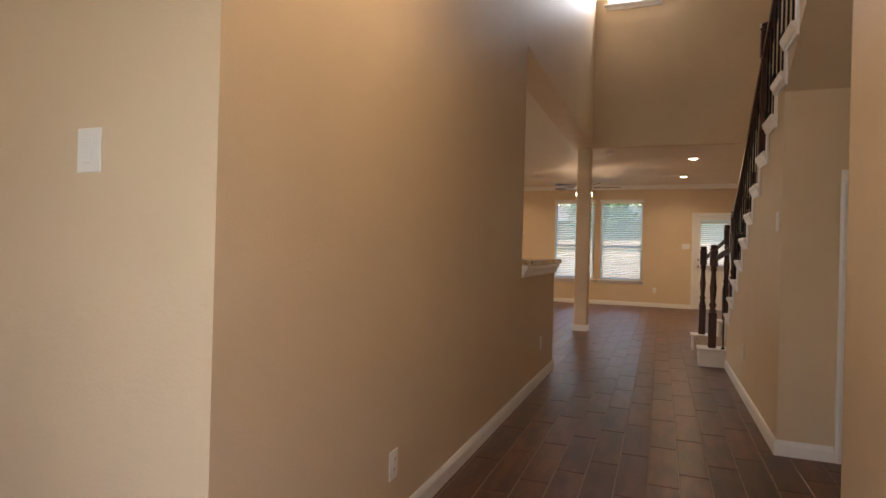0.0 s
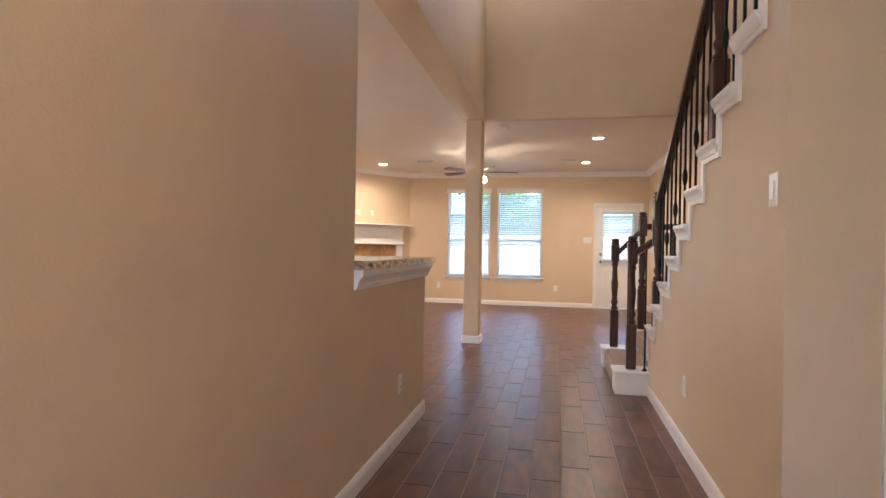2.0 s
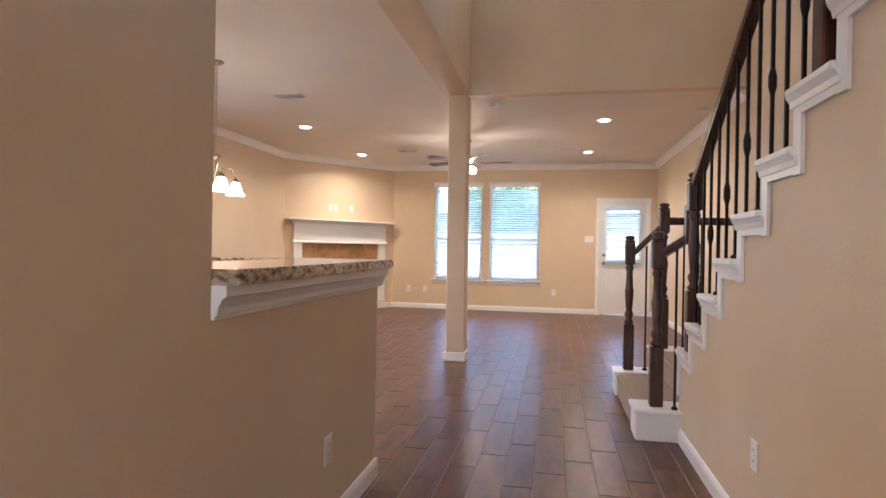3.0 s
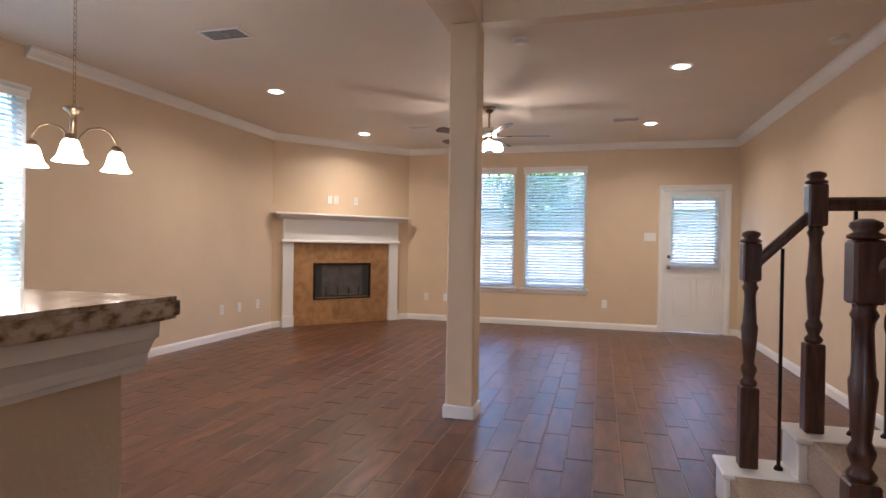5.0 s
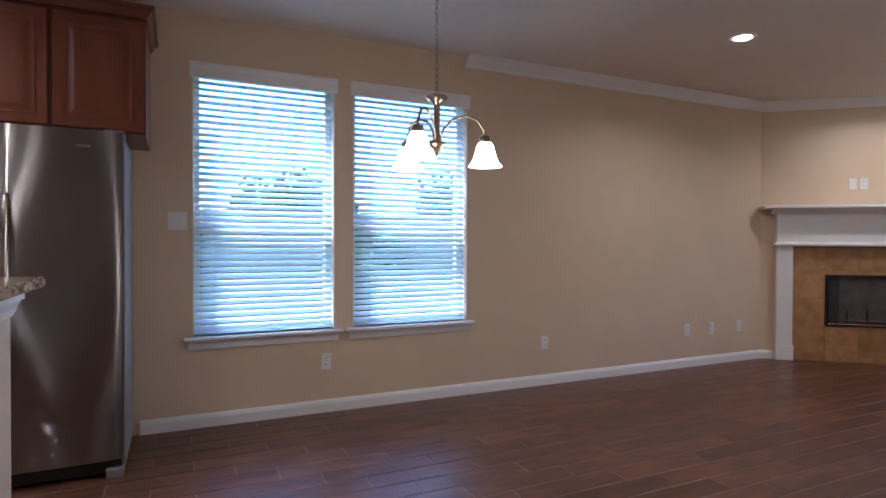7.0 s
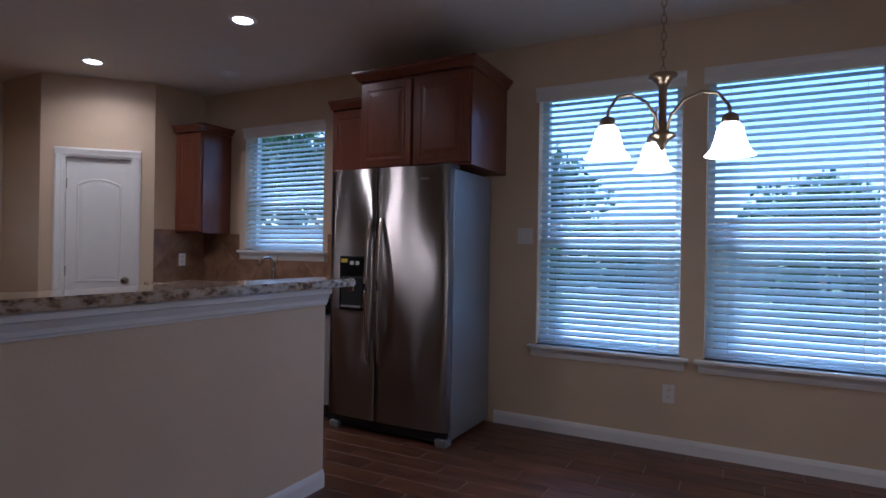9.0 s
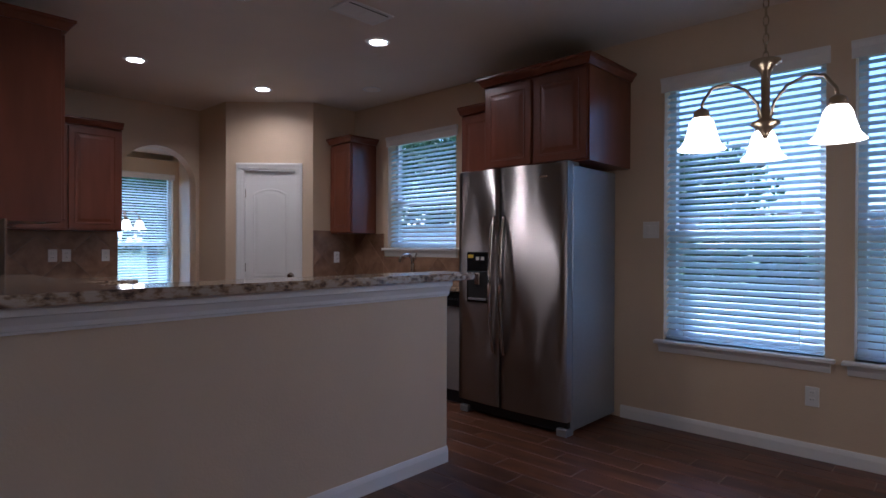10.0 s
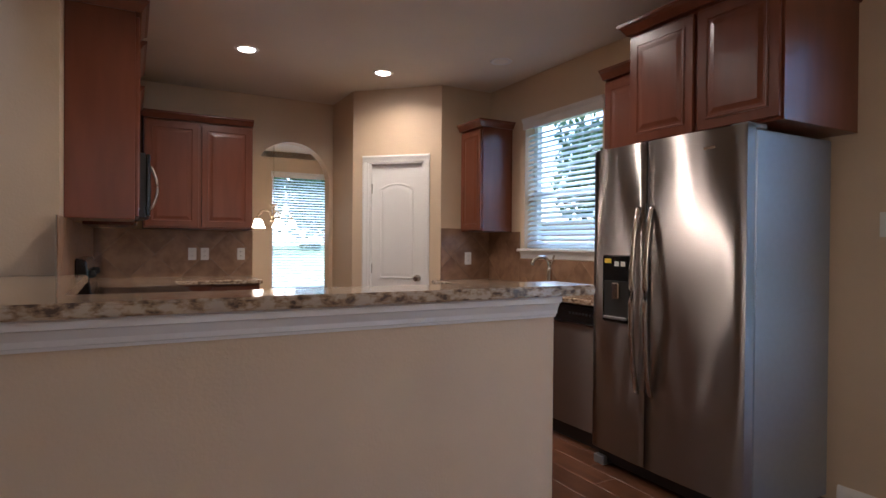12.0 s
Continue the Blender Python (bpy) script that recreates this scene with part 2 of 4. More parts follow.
# ---------- structure ----------
structure("floor", boxes((W - 0.16, E + 0.16, DS - 0.16, N + 0.16, -0.15, -0.0025)), grout, "tile floor bed with grey brown grout", "floor")
structure("wall_west", walled("y", W - 0.16, W, DS, N, 0, CEIL, (DW1, DW2, KW)), paint, "tan painted wall with tall windows", "wall")
structure("wall_north", walled("x", N, N + 0.16, W - 0.16, E + 0.16, 0, CEIL, (NW1, NW2, BD)), paint, "tan painted back wall with windows and door", "wall")
structure("wall_east", walled("y", E, E + 0.16, SOUTH, N, 0, TOP), paint, "tan painted wall behind the stairs", "wall")
structure("wall_hall", walled("y", HW, HX, FY, HWE, 0, TOP), paint, "tan painted hallway wall", "wall")
structure("wall_hall_upper", walled("y", HW, HX, HWE, HEAD, CEIL, TOP), paint, "tan painted upper wall over the kitchen opening", "wall")
structure("wall_head", walled("x", HEAD, HEAD + 0.12, HW, E, CEIL, TOP, (HIGH,)), paint, "tan painted upper wall with a high window", "wall")
structure("half_wall_hall", walled("y", HW, HX, HWE, HALF, 0, 1.044), paint, "tan painted half wall under the bar top", "wall")
structure("half_wall_peninsula", walled("x", HALF - 0.13, HALF, PENW, HW, 0, 1.044), paint, "tan painted half wall of the breakfast bar", "wall")
structure("wall_fireplace", prism([A, B, (W, N)], "z", 0, CEIL), paint, "tan painted diagonal wall of the corner fireplace", "wall")
_m, _len = along(P, Q)
_bm = walled("x", 0, 0.10, 0, _len, 0, CEIL, ((0.17, 0.72, 0, 2.03),))
_bm.transform(_m)
structure("wall_pantry", _bm, paint, "tan painted diagonal pantry wall", "wall")
structure("wall_pantry_side", walled("y", P[0] - 0.1, P[0], KS, P[1], 0, CEIL), paint, "tan painted pantry side wall", "wall")
structure("wall_pantry_return", walled("x", Q[1] - 0.1, Q[1], W, Q[0], 0, CEIL), paint, "tan painted wall beside the kitchen window", "wall")
AL, AR, AS = -3.28, -2.49, 1.89
_arc = [((AL + AR) / 2 + (AR - AL) / 2 * math.cos(a), AS + (AR - AL) / 2 * math.sin(a)) for a in [math.pi * i / 24 for i in range(25)]]
structure("wall_kitchen_south", prism([(W, 0), (AL, 0)] + _arc[::-1] + [(AR, 0), (HW, 0), (HW, CEIL), (W, CEIL)], "y", KS - 0.15, KS), paint, "tan painted kitchen wall with an arched opening", "wall")
structure("wall_foyer_north", walled("x", FY, KS - 0.15, -2.2, HW, 0, CEIL), paint, "tan painted foyer wall with light switch", "wall")
structure("wall_foyer_west", walled("y", -2.2, -2.05, DS, FY, 0, CEIL), paint, "tan painted foyer side wall", "wall")
structure("wall_front", walled("x", SOUTH - 0.16, SOUTH, -2.05, E, 0, CEIL, (FD,)), paint, "tan painted front wall with entry door", "wall")
structure("wall_dining_front", walled("x", DS - 0.16, DS, W - 0.16, -2.05, 0, CEIL, (FW,)), paint, "tan painted dining room wall with window", "wall")
structure("wall_hall_right", walled("y", SX, SX + 0.12, SOUTH, NEAR, 0, CEIL), paint, "tan painted hallway wall", "wall")
structure("wall_recess_near", walled("x", NEAR - 0.12, NEAR, SX + 0.12, E, 0, CEIL), paint, "tan painted wall of the closet recess", "wall")
structure("wall_closet", walled("x", DEEP, DEEP + 0.12, SX + 0.12, E, 0, 2.13, ((1.115, 1.68, 0, 1.60),)), paint, "tan painted wall with the low closet door", "wall")
# stair wall under the string
_steps = []
for n in range(3, 17):
    y = STEP0 + RUN * (10 - n)
    _steps += [(y, n * RISE - RISE - 0.03), (y, n * RISE - 0.03)] if n > 3 else [(y, n * RISE - 0.03)]
_ys = [(y, z) for y, z in _steps if y >= DEEP]
_zc = _ys[-1][1]
structure("wall_stair", prism([(DEEP, 0), (STEP0 + RUN * 7, 0)] + _ys + [(DEEP, _zc)], "x", SX, SX + 0.12), paint, "tan painted wall under the staircase", "wall")
SLOPE = [(DEEP, 2.13), (DEEP - 0.80, 2.13 + 0.80 * RISE / RUN)]    # underside of the flight
structure("wall_stair_upper", prism([SLOPE[0], (DEEP, _zc)] + [(y, z) for y, z in _steps if NEAR < y < DEEP] + [(NEAR, 16 * RISE - 0.03), (NEAR, SLOPE[1][1]), SLOPE[1]], "x", SX, SX + 0.12), paint, "tan painted wall over the closet recess", "wall")
structure("ceiling_recess", prism([(DEEP + 0.12, 2.13), SLOPE[0], SLOPE[1], (NEAR, SLOPE[1][1]), (NEAR, SLOPE[1][1] + 0.04), (SLOPE[1][0], SLOPE[1][1] + 0.04), (DEEP, 2.17), (DEEP + 0.12, 2.17)], "x", SX + 0.12, E), paint, "painted sloping soffit over the closet recess", "ceiling")
structure("ceiling", boxes((W, HW, KS, HEAD + 0.12, CEIL, CEIL + 0.2), (W, E, HEAD + 0.12, N, CEIL, CEIL + 0.2)), ceil_paint, "tan painted flat ceiling", "ceiling")
structure("ceiling_foyer", boxes((HX, E, SOUTH - 0.16, NEAR, CEIL, CEIL + 0.26), (-2.2, HX, SOUTH - 0.16, FY, CEIL, CEIL + 0.26), (W, -2.2, DS, KS - 0.15, CEIL, CEIL + 0.26)), ceil_paint, "tan painted foyer ceiling", "ceiling")
structure("ceiling_hall", boxes((HW, E + 0.16, SOUTH, HEAD + 0.12, TOP, TOP + 0.1)), ceil_paint, "high ceiling over the hall", "ceiling")
structure("wall_upper_back", boxes((HW, E, FY - 0.12, FY, CEIL + 0.26, TOP)), paint, "tan painted upper landing wall", "wall")

# column
col = thing("column", "tan painted square column with white base", "column")
part("shaft", bbox(-1.083, -0.885, 8.05, 8.245, 0.085, CEIL, 0.012), paint, col)
part("base", bbox(-1.097, -0.871, 8.036, 8.259, 0, 0.09, 0.006), trim, col, "white base trim")

BASE = [(0, 0), (0.014, 0), (0.014, 0.062), (0.010, 0.078), (0.005, 0.09), (0, 0.09)]
CROWN = [(0, -0.095), (0.014, -0.09), (0.02, -0.07), (0.055, -0.03), (0.065, -0.012), (0.08, -0.008), (0.08, 0), (0, 0)]
_dv = Vector((B[0] - A[0], B[1] - A[1])).normalized()
FPC = (Vector(A) + Vector(B)) / 2 - _dv * 0.035
_a2, _b2 = FPC - _dv * 0.925, FPC + _dv * 0.925
moulding("baseboard", [
    (A, (W, 5.41)), ((_a2.x, _a2.y), A), (B, (_b2.x, _b2.y)), ((BD[0] - 0.065, N), B), ((E, N), (BD[1] + 0.065, N)), ((E, 7.30), (E, N)),
    ((HX, HALF), (HX, FY)), ((PENW, HALF), (HX + 0.014, HALF)), ((PENW, HALF - 0.13), (PENW, HALF)), ((HX + 0.014, FY), (-2.05, FY)),
    ((SX, DEEP - 0.014), (SX, 5.96)), ((1.052, DEEP), (SX, DEEP)), ((SX, SOUTH), (SX, NEAR)), ((FD[0] - 0.07, SOUTH), (-2.05, SOUTH)), ((SX, SOUTH), (FD[1] + 0.07, SOUTH)),
    ((P[0], P[1]), (P[0], KS)), ((P[0], KS), (AL, KS))][:-1], BASE, trim, "white painted baseboard with a moulded top", "baseboard")
_crown = [(u, CEIL + v) for u, v in CROWN]
moulding("crown_moulding", [(A, (W, 7.72)), (B, A), ((E, N), B), ((E, HEAD + 0.12), (E, N)), ((SX - 0.01, SOUTH), (-2.05, SOUTH)), ((-2.05, DS), (W, DS))], _crown, trim, "white crown moulding along the ceiling", "trim")


# ---------- windows and blinds ----------
def slat_mesh(width):
    bm = bmesh.new()
    pts = [(-0.025, 0), (-0.012, 0.0022), (0, 0.003), (0.012, 0.0022), (0.025, 0)]
    ring = pts + [(y, z - 0.003) for y, z in pts[::-1]]
    r0, r1 = [[bm.verts.new((x, y, z)) for y, z in ring] for x in (-width / 2, width / 2)]
    for i in range(10):
        bm.faces.new((r0[i], r0[(i + 1) % 10], r1[(i + 1) % 10], r1[i]))
    bm.faces.new(r0)
    bm.faces.new(r1)
    return mesh_of("slat", bm, slat_mat)


def blind(m, width, z0, z1, tilt, group):
    b = thing("window_blind", "white horizontal slat blind, lowered with slats half open", "window blind", m, group)
    me = slat_mesh(width)
    part("headrail", bbox(-width / 2, width / 2, -0.03, 0.03, z1 - 0.06, z1 - 0.004, 0.006), slat_mat, b)
    part("bottom_rail", bbox(-width / 2, width / 2, -0.025, 0.025, z0 + 0.008, z0 + 0.028, 0.004), slat_mat, b)
    n = int((z1 - z0 - 0.10) / 0.043)
    for i in range(n):
        part("slat", me, slat_mat, b, m=pose(0, 0, z0 + 0.05 + i * 0.043, tilt + 3 * math.sin(i * 2.1), 0, 0))
    for x in (-width / 2 + 0.12, width / 2 - 0.12):
        part("ladder_cord", tube([(x, 0.027, z0 + 0.03), (x, 0.027, z1 - 0.05)], 0.0012, 4), plastic, b)
    return b


def window(name, m, width, z0, z1, label, group, blinds=True, tilt=-36):
    """Facing +y into the room; origin on the wall's inner face."""
    w = tagged(thing(name, label, "window", m, group), kind="structure")
    h = width / 2
    fr = boxes((-h, -h + 0.045, -0.155, -0.10, z0, z1), (h - 0.045, h, -0.155, -0.10, z0, z1), (-h + 0.045, h - 0.045, -0.155, -0.10, z0, z0 + 0.05), (-h + 0.045, h - 0.045, -0.155, -0.10, z1 - 0.045, z1))
    part("window_frame", fr, trim, w)
    zm = z0 + 0.41 * (z1 - z0)
    part("meeting_rail", bbox(-h + 0.045, h - 0.045, -0.15, -0.095, zm - 0.025, zm + 0.025), trim, w)
    for a, b in ((z0 + 0.05, zm - 0.025), (zm + 0.025, z1 - 0.045)):
        p = part("pane", boxes((-h + 0.045, h - 0.045, -0.130, -0.126, a, b)), glass, w)
        p.visible_shadow = False
    sill = bevelled(boxes((-h - 0.055, h + 0.055, -0.098, 0.05, z0 - 0.026, z0)), 0.006)
    part("window_sill", sill, trim, w)
    part("apron", prism([(0, z0 - 0.085), (0.012, z0 - 0.082), (0.018, z0 - 0.05), (0.03, z0 - 0.027), (0, z0 - 0.027)], "x", -h - 0.03, h + 0.03), trim, w)
    if blinds:
        part("valance", prism([(0.0, z1 - 0.075), (0.012, z1 - 0.075), (0.014, z1 - 0.02), (0.03, z1 + 0.005), (0.03, z1 + 0.02), (0.0, z1 + 0.02)], "x", -h - 0.02, h + 0.02), trim, w)
        blind(m @ pose(0, -0.045, 0), width - 0.02, z0, z1, tilt, group + " blinds")
    return w


window("window_1", pose(W, (DW1[0] + DW1[1]) / 2, 0, 0, 0, -90), DW1[1] - DW1[0], DW1[2], DW1[3], "tall white window with lowered blinds by the breakfast area", "breakfast windows")
window("window_2", pose(W, (DW2[0] + DW2[1]) / 2, 0, 0, 0, -90), DW2[1] - DW2[0], DW2[2], DW2[3], "tall white window with lowered blinds by the breakfast area", "breakfast windows")
window("window_3", pose(W, (KW[0] + KW[1]) / 2, 0, 0, 0, -90), KW[1] - KW[0], KW[2], KW[3], "white window with blinds over the kitchen sink", "kitchen window")
window("window_4", pose((NW1[0] + NW1[1]) / 2, N, 0, 0, 0, 180), NW1[1] - NW1[0], NW1[2], NW1[3], "tall white window with lowered blinds in the back wall", "living room windows")
window("window_5", pose((NW2[0] + NW2[1]) / 2, N, 0, 0, 0, 180), NW2[1] - NW2[0], NW2[2], NW2[3], "tall white window with lowered blinds in the back wall", "living room windows")
window("window_6", pose((FW[0] + FW[1]) / 2, DS, 0, 0, 0, 0), FW[1] - FW[0], FW[2], FW[3], "white window with blinds in the dining room", "dining window", tilt=-25)
window("window_7", pose((HIGH[0] + HIGH[1]) / 2, HEAD, 0, 0, 0, 180), HIGH[1] - HIGH[0], HIGH[2], HIGH[3], "high bare window over the hall", "hall window", blinds=False)


# ---------- doors ----------
def casing(m, a0, a1, top, name, y=0.0, w=0.062):
    t = tagged(thing(name, "white moulded door casing", "door casing", m), kind="structure")
    prof = lambda s: [(0, 0), (s * w, 0), (s * w, 0.016), (s * w * 0.75, 0.02), (s * w * 0.3, 0.012), (0, 0.01)]
    for x, s in ((a0, -1), (a1, 1)):
        bm = bmesh.new()
        r0, r1 = [[bm.verts.new((x + u, y + v, z)) for u, v in prof(s)] for z in (0, top)]
        for i in range(6):
            bm.faces.new((r0[i], r0[(i + 1) % 6], r1[(i + 1) % 6], r1[i]))
        bm.faces.new(r0)
        bm.faces.new(r1)
        part("side_casing", bm, trim, t)
    part("head_casing", prism([(y, top + 0.001), (y + 0.01, top + 0.001), (y + 0.012, top + w * 0.3), (y + 0.02, top + w * 0.75), (y + 0.016, top + w), (y, top + w)], "x", a0 - w, a1 + w), trim, t)
    part("jamb", boxes((a0 - 0.001, a0 + 0.018, y - 0.12, y, 0, top), (a1 - 0.018, a1 + 0.001, y - 0.12, y, 0, top), (a0 + 0.018, a1 - 0.018, y - 0.12, y, top - 0.018, top + 0.001)), trim, t)
    return t


def knob(parent, x, y, z, mat):
    bm = lathe([(0.032, 0), (0.032, 0.006), (0.012, 0.012), (0.011, 0.03), (0.022, 0.036), (0.029, 0.048), (0.027, 0.06), (0.014, 0.068)], 20)
    bm.transform(pose(x, y, z, -90, 0, 0))
    return part("door_knob", bm, mat, parent, "round metal door knob")


def raised_panel(bm, x0, x1, z0, z1, y, arch=0.0):
    """A sunk and raised field on a door's face at y, facing +y."""
    def ring(d, yy):
        n = 10
        top = [(x1 - d - (x1 - x0 - 2 * d) * i / n, z1 - d + arch * (1 - (2 * i / n - 1) ** 2)) for i in range(n + 1)]
        return [bm.verts.new((x, yy, z)) for x, z in [(x0 + d, z0 + d), (x1 - d, z0 + d)] + top]
    rs = [ring(0, y + 0.001), ring(0.004, y + 0.006), ring(0.014, y + 0.006), ring(0.02, y + 0.001), ring(0.05, y + 0.005)]
    for a, b in zip(rs, rs[1:]):
        for i in range(len(a)):
            bm.faces.new((a[i], a[(i + 1) % len(a)], b[(i + 1) % len(a)], b[i]))
    bm.faces.new(rs[-1])


def panel_door(name, m, a0, a1, top, y, label, panels, knob_x, knob_z=0.93):
    d = tagged(thing(name, label, "door", m), kind="structure")
    bm = boxes((a0 + 0.02, a1 - 0.02, y - 0.035, y, 0.008, top - 0.02))
    for x0, x1, z0, z1, arch in panels:
        raised_panel(bm, x0, x1, z0, z1, y, arch)
    part("leaf", bm, trim, d)
    knob(d, knob_x, y, knob_z, nickel)
    for z in (0.25, top * 0.5, top - 0.25):
        part("hinge", bbox(a0 + 0.014 if knob_x > (a0 + a1) / 2 else a1 - 0.026, a0 + 0.026 if knob_x > (a0 + a1) / 2 else a1 - 0.014, y - 0.01, y + 0.006, z - 0.045, z + 0.045, 0.002), nickel, d)
    return d


# pantry door: seen from the kitchen, the diagonal's own frame faces the room
_pm, _pl = along(Q, P)
casing(_pm, _pl - 0.72, _pl - 0.17, 2.03, "door_casing")
panel_door("door_1", _pm, _pl - 0.72, _pl - 0.17, 2.03, -0.03, "white two-panel arched pantry door, closed", [(_pl - 0.62, _pl - 0.27, 0.92, 1.78, 0.05), (_pl - 0.62, _pl - 0.27, 0.2, 0.72, 0.0)], _pl - 0.66)
# low closet door under the stairs, faces south
_cm = pose(0, DEEP, 0, 0, 0, 180)
casing(_cm, -1.68, -1.115, 1.60, "door_casing")
panel_door("door_2", _cm, -1.68, -1.115, 1.60, -0.03, "low white flush closet door under the stairs, closed", [], -1.18, 0.99)
# back door with half blind, faces south
_bm = pose(0, N, 0, 0, 0, 180)
casing(_bm, -BD[1], -BD[0], 2.04, "door_casing")
bd = tagged(thing("door_3", "white half-glass back door with blinds, closed", "door", _bm), kind="structure")
xa, xb = -BD[1] + 0.02, -BD[0] - 0.02
leaf = walled("x", -0.085, -0.04, xa, xb, 0.01, 2.02, ((xa + 0.12, xb - 0.12, 1.0, 1.88),))
for x0, x1 in ((xa + 0.12, xa + 0.36), (xb - 0.36, xb - 0.12)):
    raised_panel(leaf, x0, x1, 0.25, 0.80, -0.04)
part("leaf", leaf, trim, bd)
_p = part("pane", boxes((xa + 0.12, xb - 0.12, -0.066, -0.062, 1.0, 1.88)), glass, bd)
_p.visible_shadow = False
part("glass_frame", boxes((xa + 0.09, xa + 0.12, -0.04, -0.025, 0.97, 1.91), (xb - 0.12, xb - 0.09, -0.04, -0.025, 0.97, 1.91), (xa + 0.12, xb - 0.12, -0.04, -0.025, 0.97, 1.0), (xa + 0.12, xb - 0.12, -0.04, -0.025, 1.88, 1.91)), trim, bd)
knob(bd, xb - 0.06, -0.04, 0.93, nickel)
_db = lathe([(0.028, 0), (0.028, 0.012), (0.016, 0.02)], 16)
_db.transform(pose(xb - 0.06, -0.04, 1.08, -90, 0, 0))
part("deadbolt", _db, nickel, bd)
blind(_bm @ pose((xa + xb) / 2, 0.012, 0), xb - xa - 0.16, 0.93, 1.95, -32, "back door blind")
# front door, faces north
_fm = pose(0, SOUTH, 0)
casing(_fm, FD[0], FD[1], 2.04, "door_casing")
fd = tagged(thing("door_4", "black front door with a tall leaded glass panel", "door", _fm), kind="structure")
fdl = walled("x", -0.085, -0.04, FD[0] + 0.02, FD[1] - 0.02, 0.01, 2.02, ((FD[0] + 0.2, FD[1] - 0.2, 0.55, 1.85),))
raised_panel(fdl, FD[0] + 0.2, FD[1] - 0.2, 0.15, 0.42, -0.04)
part("leaf", fdl, black_matte, fd)
_p = part("pane", boxes((FD[0] + 0.2, FD[1] - 0.2, -0.066, -0.062, 0.55, 1.85)), glass, fd)
_p.visible_shadow = False
for i in range(9):
    _a = 0.62 + i * 0.14
    part("lead_scroll", tube([(-0.42 + 0.18 * math.sin(k * 0.5 + i * 1.7), -0.058, _a + 0.12 * k / 12) for k in range(13)], 0.004, 5), iron, fd)
knob(fd, FD[0] + 0.09, -0.04, 0.95, nickel)


# ---------- lamps ----------
def lamp(name, kind, loc, energy, color, size, parent=None, spread=None, rot=(0, 0, 0)):
    d = bpy.data.lights.new(name, kind)
    d.energy, d.color = energy, color
    if kind == "AREA":
        d.shape, d.size = "DISK", size
        if spread:
            d.spread = radians(spread)
    else:
        d.shadow_soft_size = size
    ob = new(name, d)
    if parent:
        ob.parent = parent
    ob.matrix_local = pose(*loc, *rot)
    return ob


WARM = (1.0, 0.77, 0.50)
CAN, FOYER, SHADE, FAN, DAY_DOOR, DAY_HIGH = 2.0, 1.35, 0.6, 2.5, 1.7, 5.5


def can_light(x, y, lit=True):
    t = thing("recessed_light", "round white recessed ceiling light, " + ("lit" if lit else "switched off"), "ceiling light", pose(x, y, CEIL), "recessed ceiling lights")
    part("trim_ring", lathe([(0.062, -0.002), (0.066, -0.008), (0.082, -0.008), (0.090, -0.001), (0.088, 0.0)], 28), trim, t)
    part("lens", lathe([(0.060, -0.0045), (0.055, -0.0085), (0.02, -0.0095)], 24), bulb if lit else frost_off, t, "glowing lens" if lit else "dark lens")
    if lit:
        lamp("bulb", "AREA", (0, 0, -0.012), CAN, WARM, 0.10, t, 150)
    return t


for x, y in ((0.56, 9.37), (0.50, 11.62), (-3.246, 9.338), (-3.242, 11.556), (-2.207, 2.396), (-3.335, 2.368), (-3.261, 4.123), (-2.20, 4.123)):
    can_light(x, y)
can_light(-4.033, 3.128, False)

# foyer flush light
fl = thing("flush_ceiling_light", "round frosted flush-mount ceiling light, lit", "ceiling light", pose(-0.33, 1.0, CEIL))
part("canopy", lathe([(0.07, 0), (0.075, -0.012), (0.05, -0.03), (0.012, -0.035), (0.012, -0.06)], 24), antique, fl)
part("rim", lathe([(0.165, -0.062), (0.175, -0.068), (0.175, -0.078), (0.165, -0.08)], 32), antique, fl)
part("bowl", lathe([(0.165, -0.078), (0.155, -0.11), (0.12, -0.145), (0.06, -0.165), (0.012, -0.17)], 32), frost, fl, "glowing frosted glass bowl")
part("finial", lathe([(0.014, -0.168), (0.014, -0.18), (0.004, -0.195)], 12), antique, fl)
lamp("bulb", "POINT", (0, 0, -0.28), FOYER, WARM, 0.12, fl)


# ---------- fireplace ----------
fm, _fl = along(B, A)                # x runs B to A, y points into the room
C = _fl / 2 + 0.035
fp = thing("fireplace_mantel", "white painted wooden mantel around a corner fireplace", "mantel", fm @ pose(C, 0, 0))
for s in (-1, 1):
    a, b = sorted((s * 0.77, s * 0.925))
    part("pilaster", bbox(a, b, 0, 0.055, 0.16, 1.20, 0.003), trim, fp)
    part("plinth", bbox(a - 0.008, b + 0.008, 0, 0.068, 0, 0.16, 0.004), trim, fp)
part("frieze", bbox(-0.925, 0.925, 0, 0.06, 1.245, 1.535, 0.003), trim, fp)
part("frieze_moulding", prism([(0, 1.20), (0.075, 1.20), (0.085, 1.21), (0.082, 1.23), (0.068, 1.245), (0, 1.245)], "x", -0.945, 0.945), trim, fp)
part("bed_moulding", prism([(0, 1.535), (0.065, 1.535), (0.075, 1.55), (0.13, 1.585), (0.15, 1.59), (0, 1.59)], "x", -0.99, 0.99), trim, fp)
part("shelf", bbox(-1.08, 1.08, 0, 0.20, 1.59, 1.62, 0.006), trim, fp)
ts = thing("fireplace_surround", "tan travertine tile fireplace surround", "tile surround", fm @ pose(C, 0, 0))
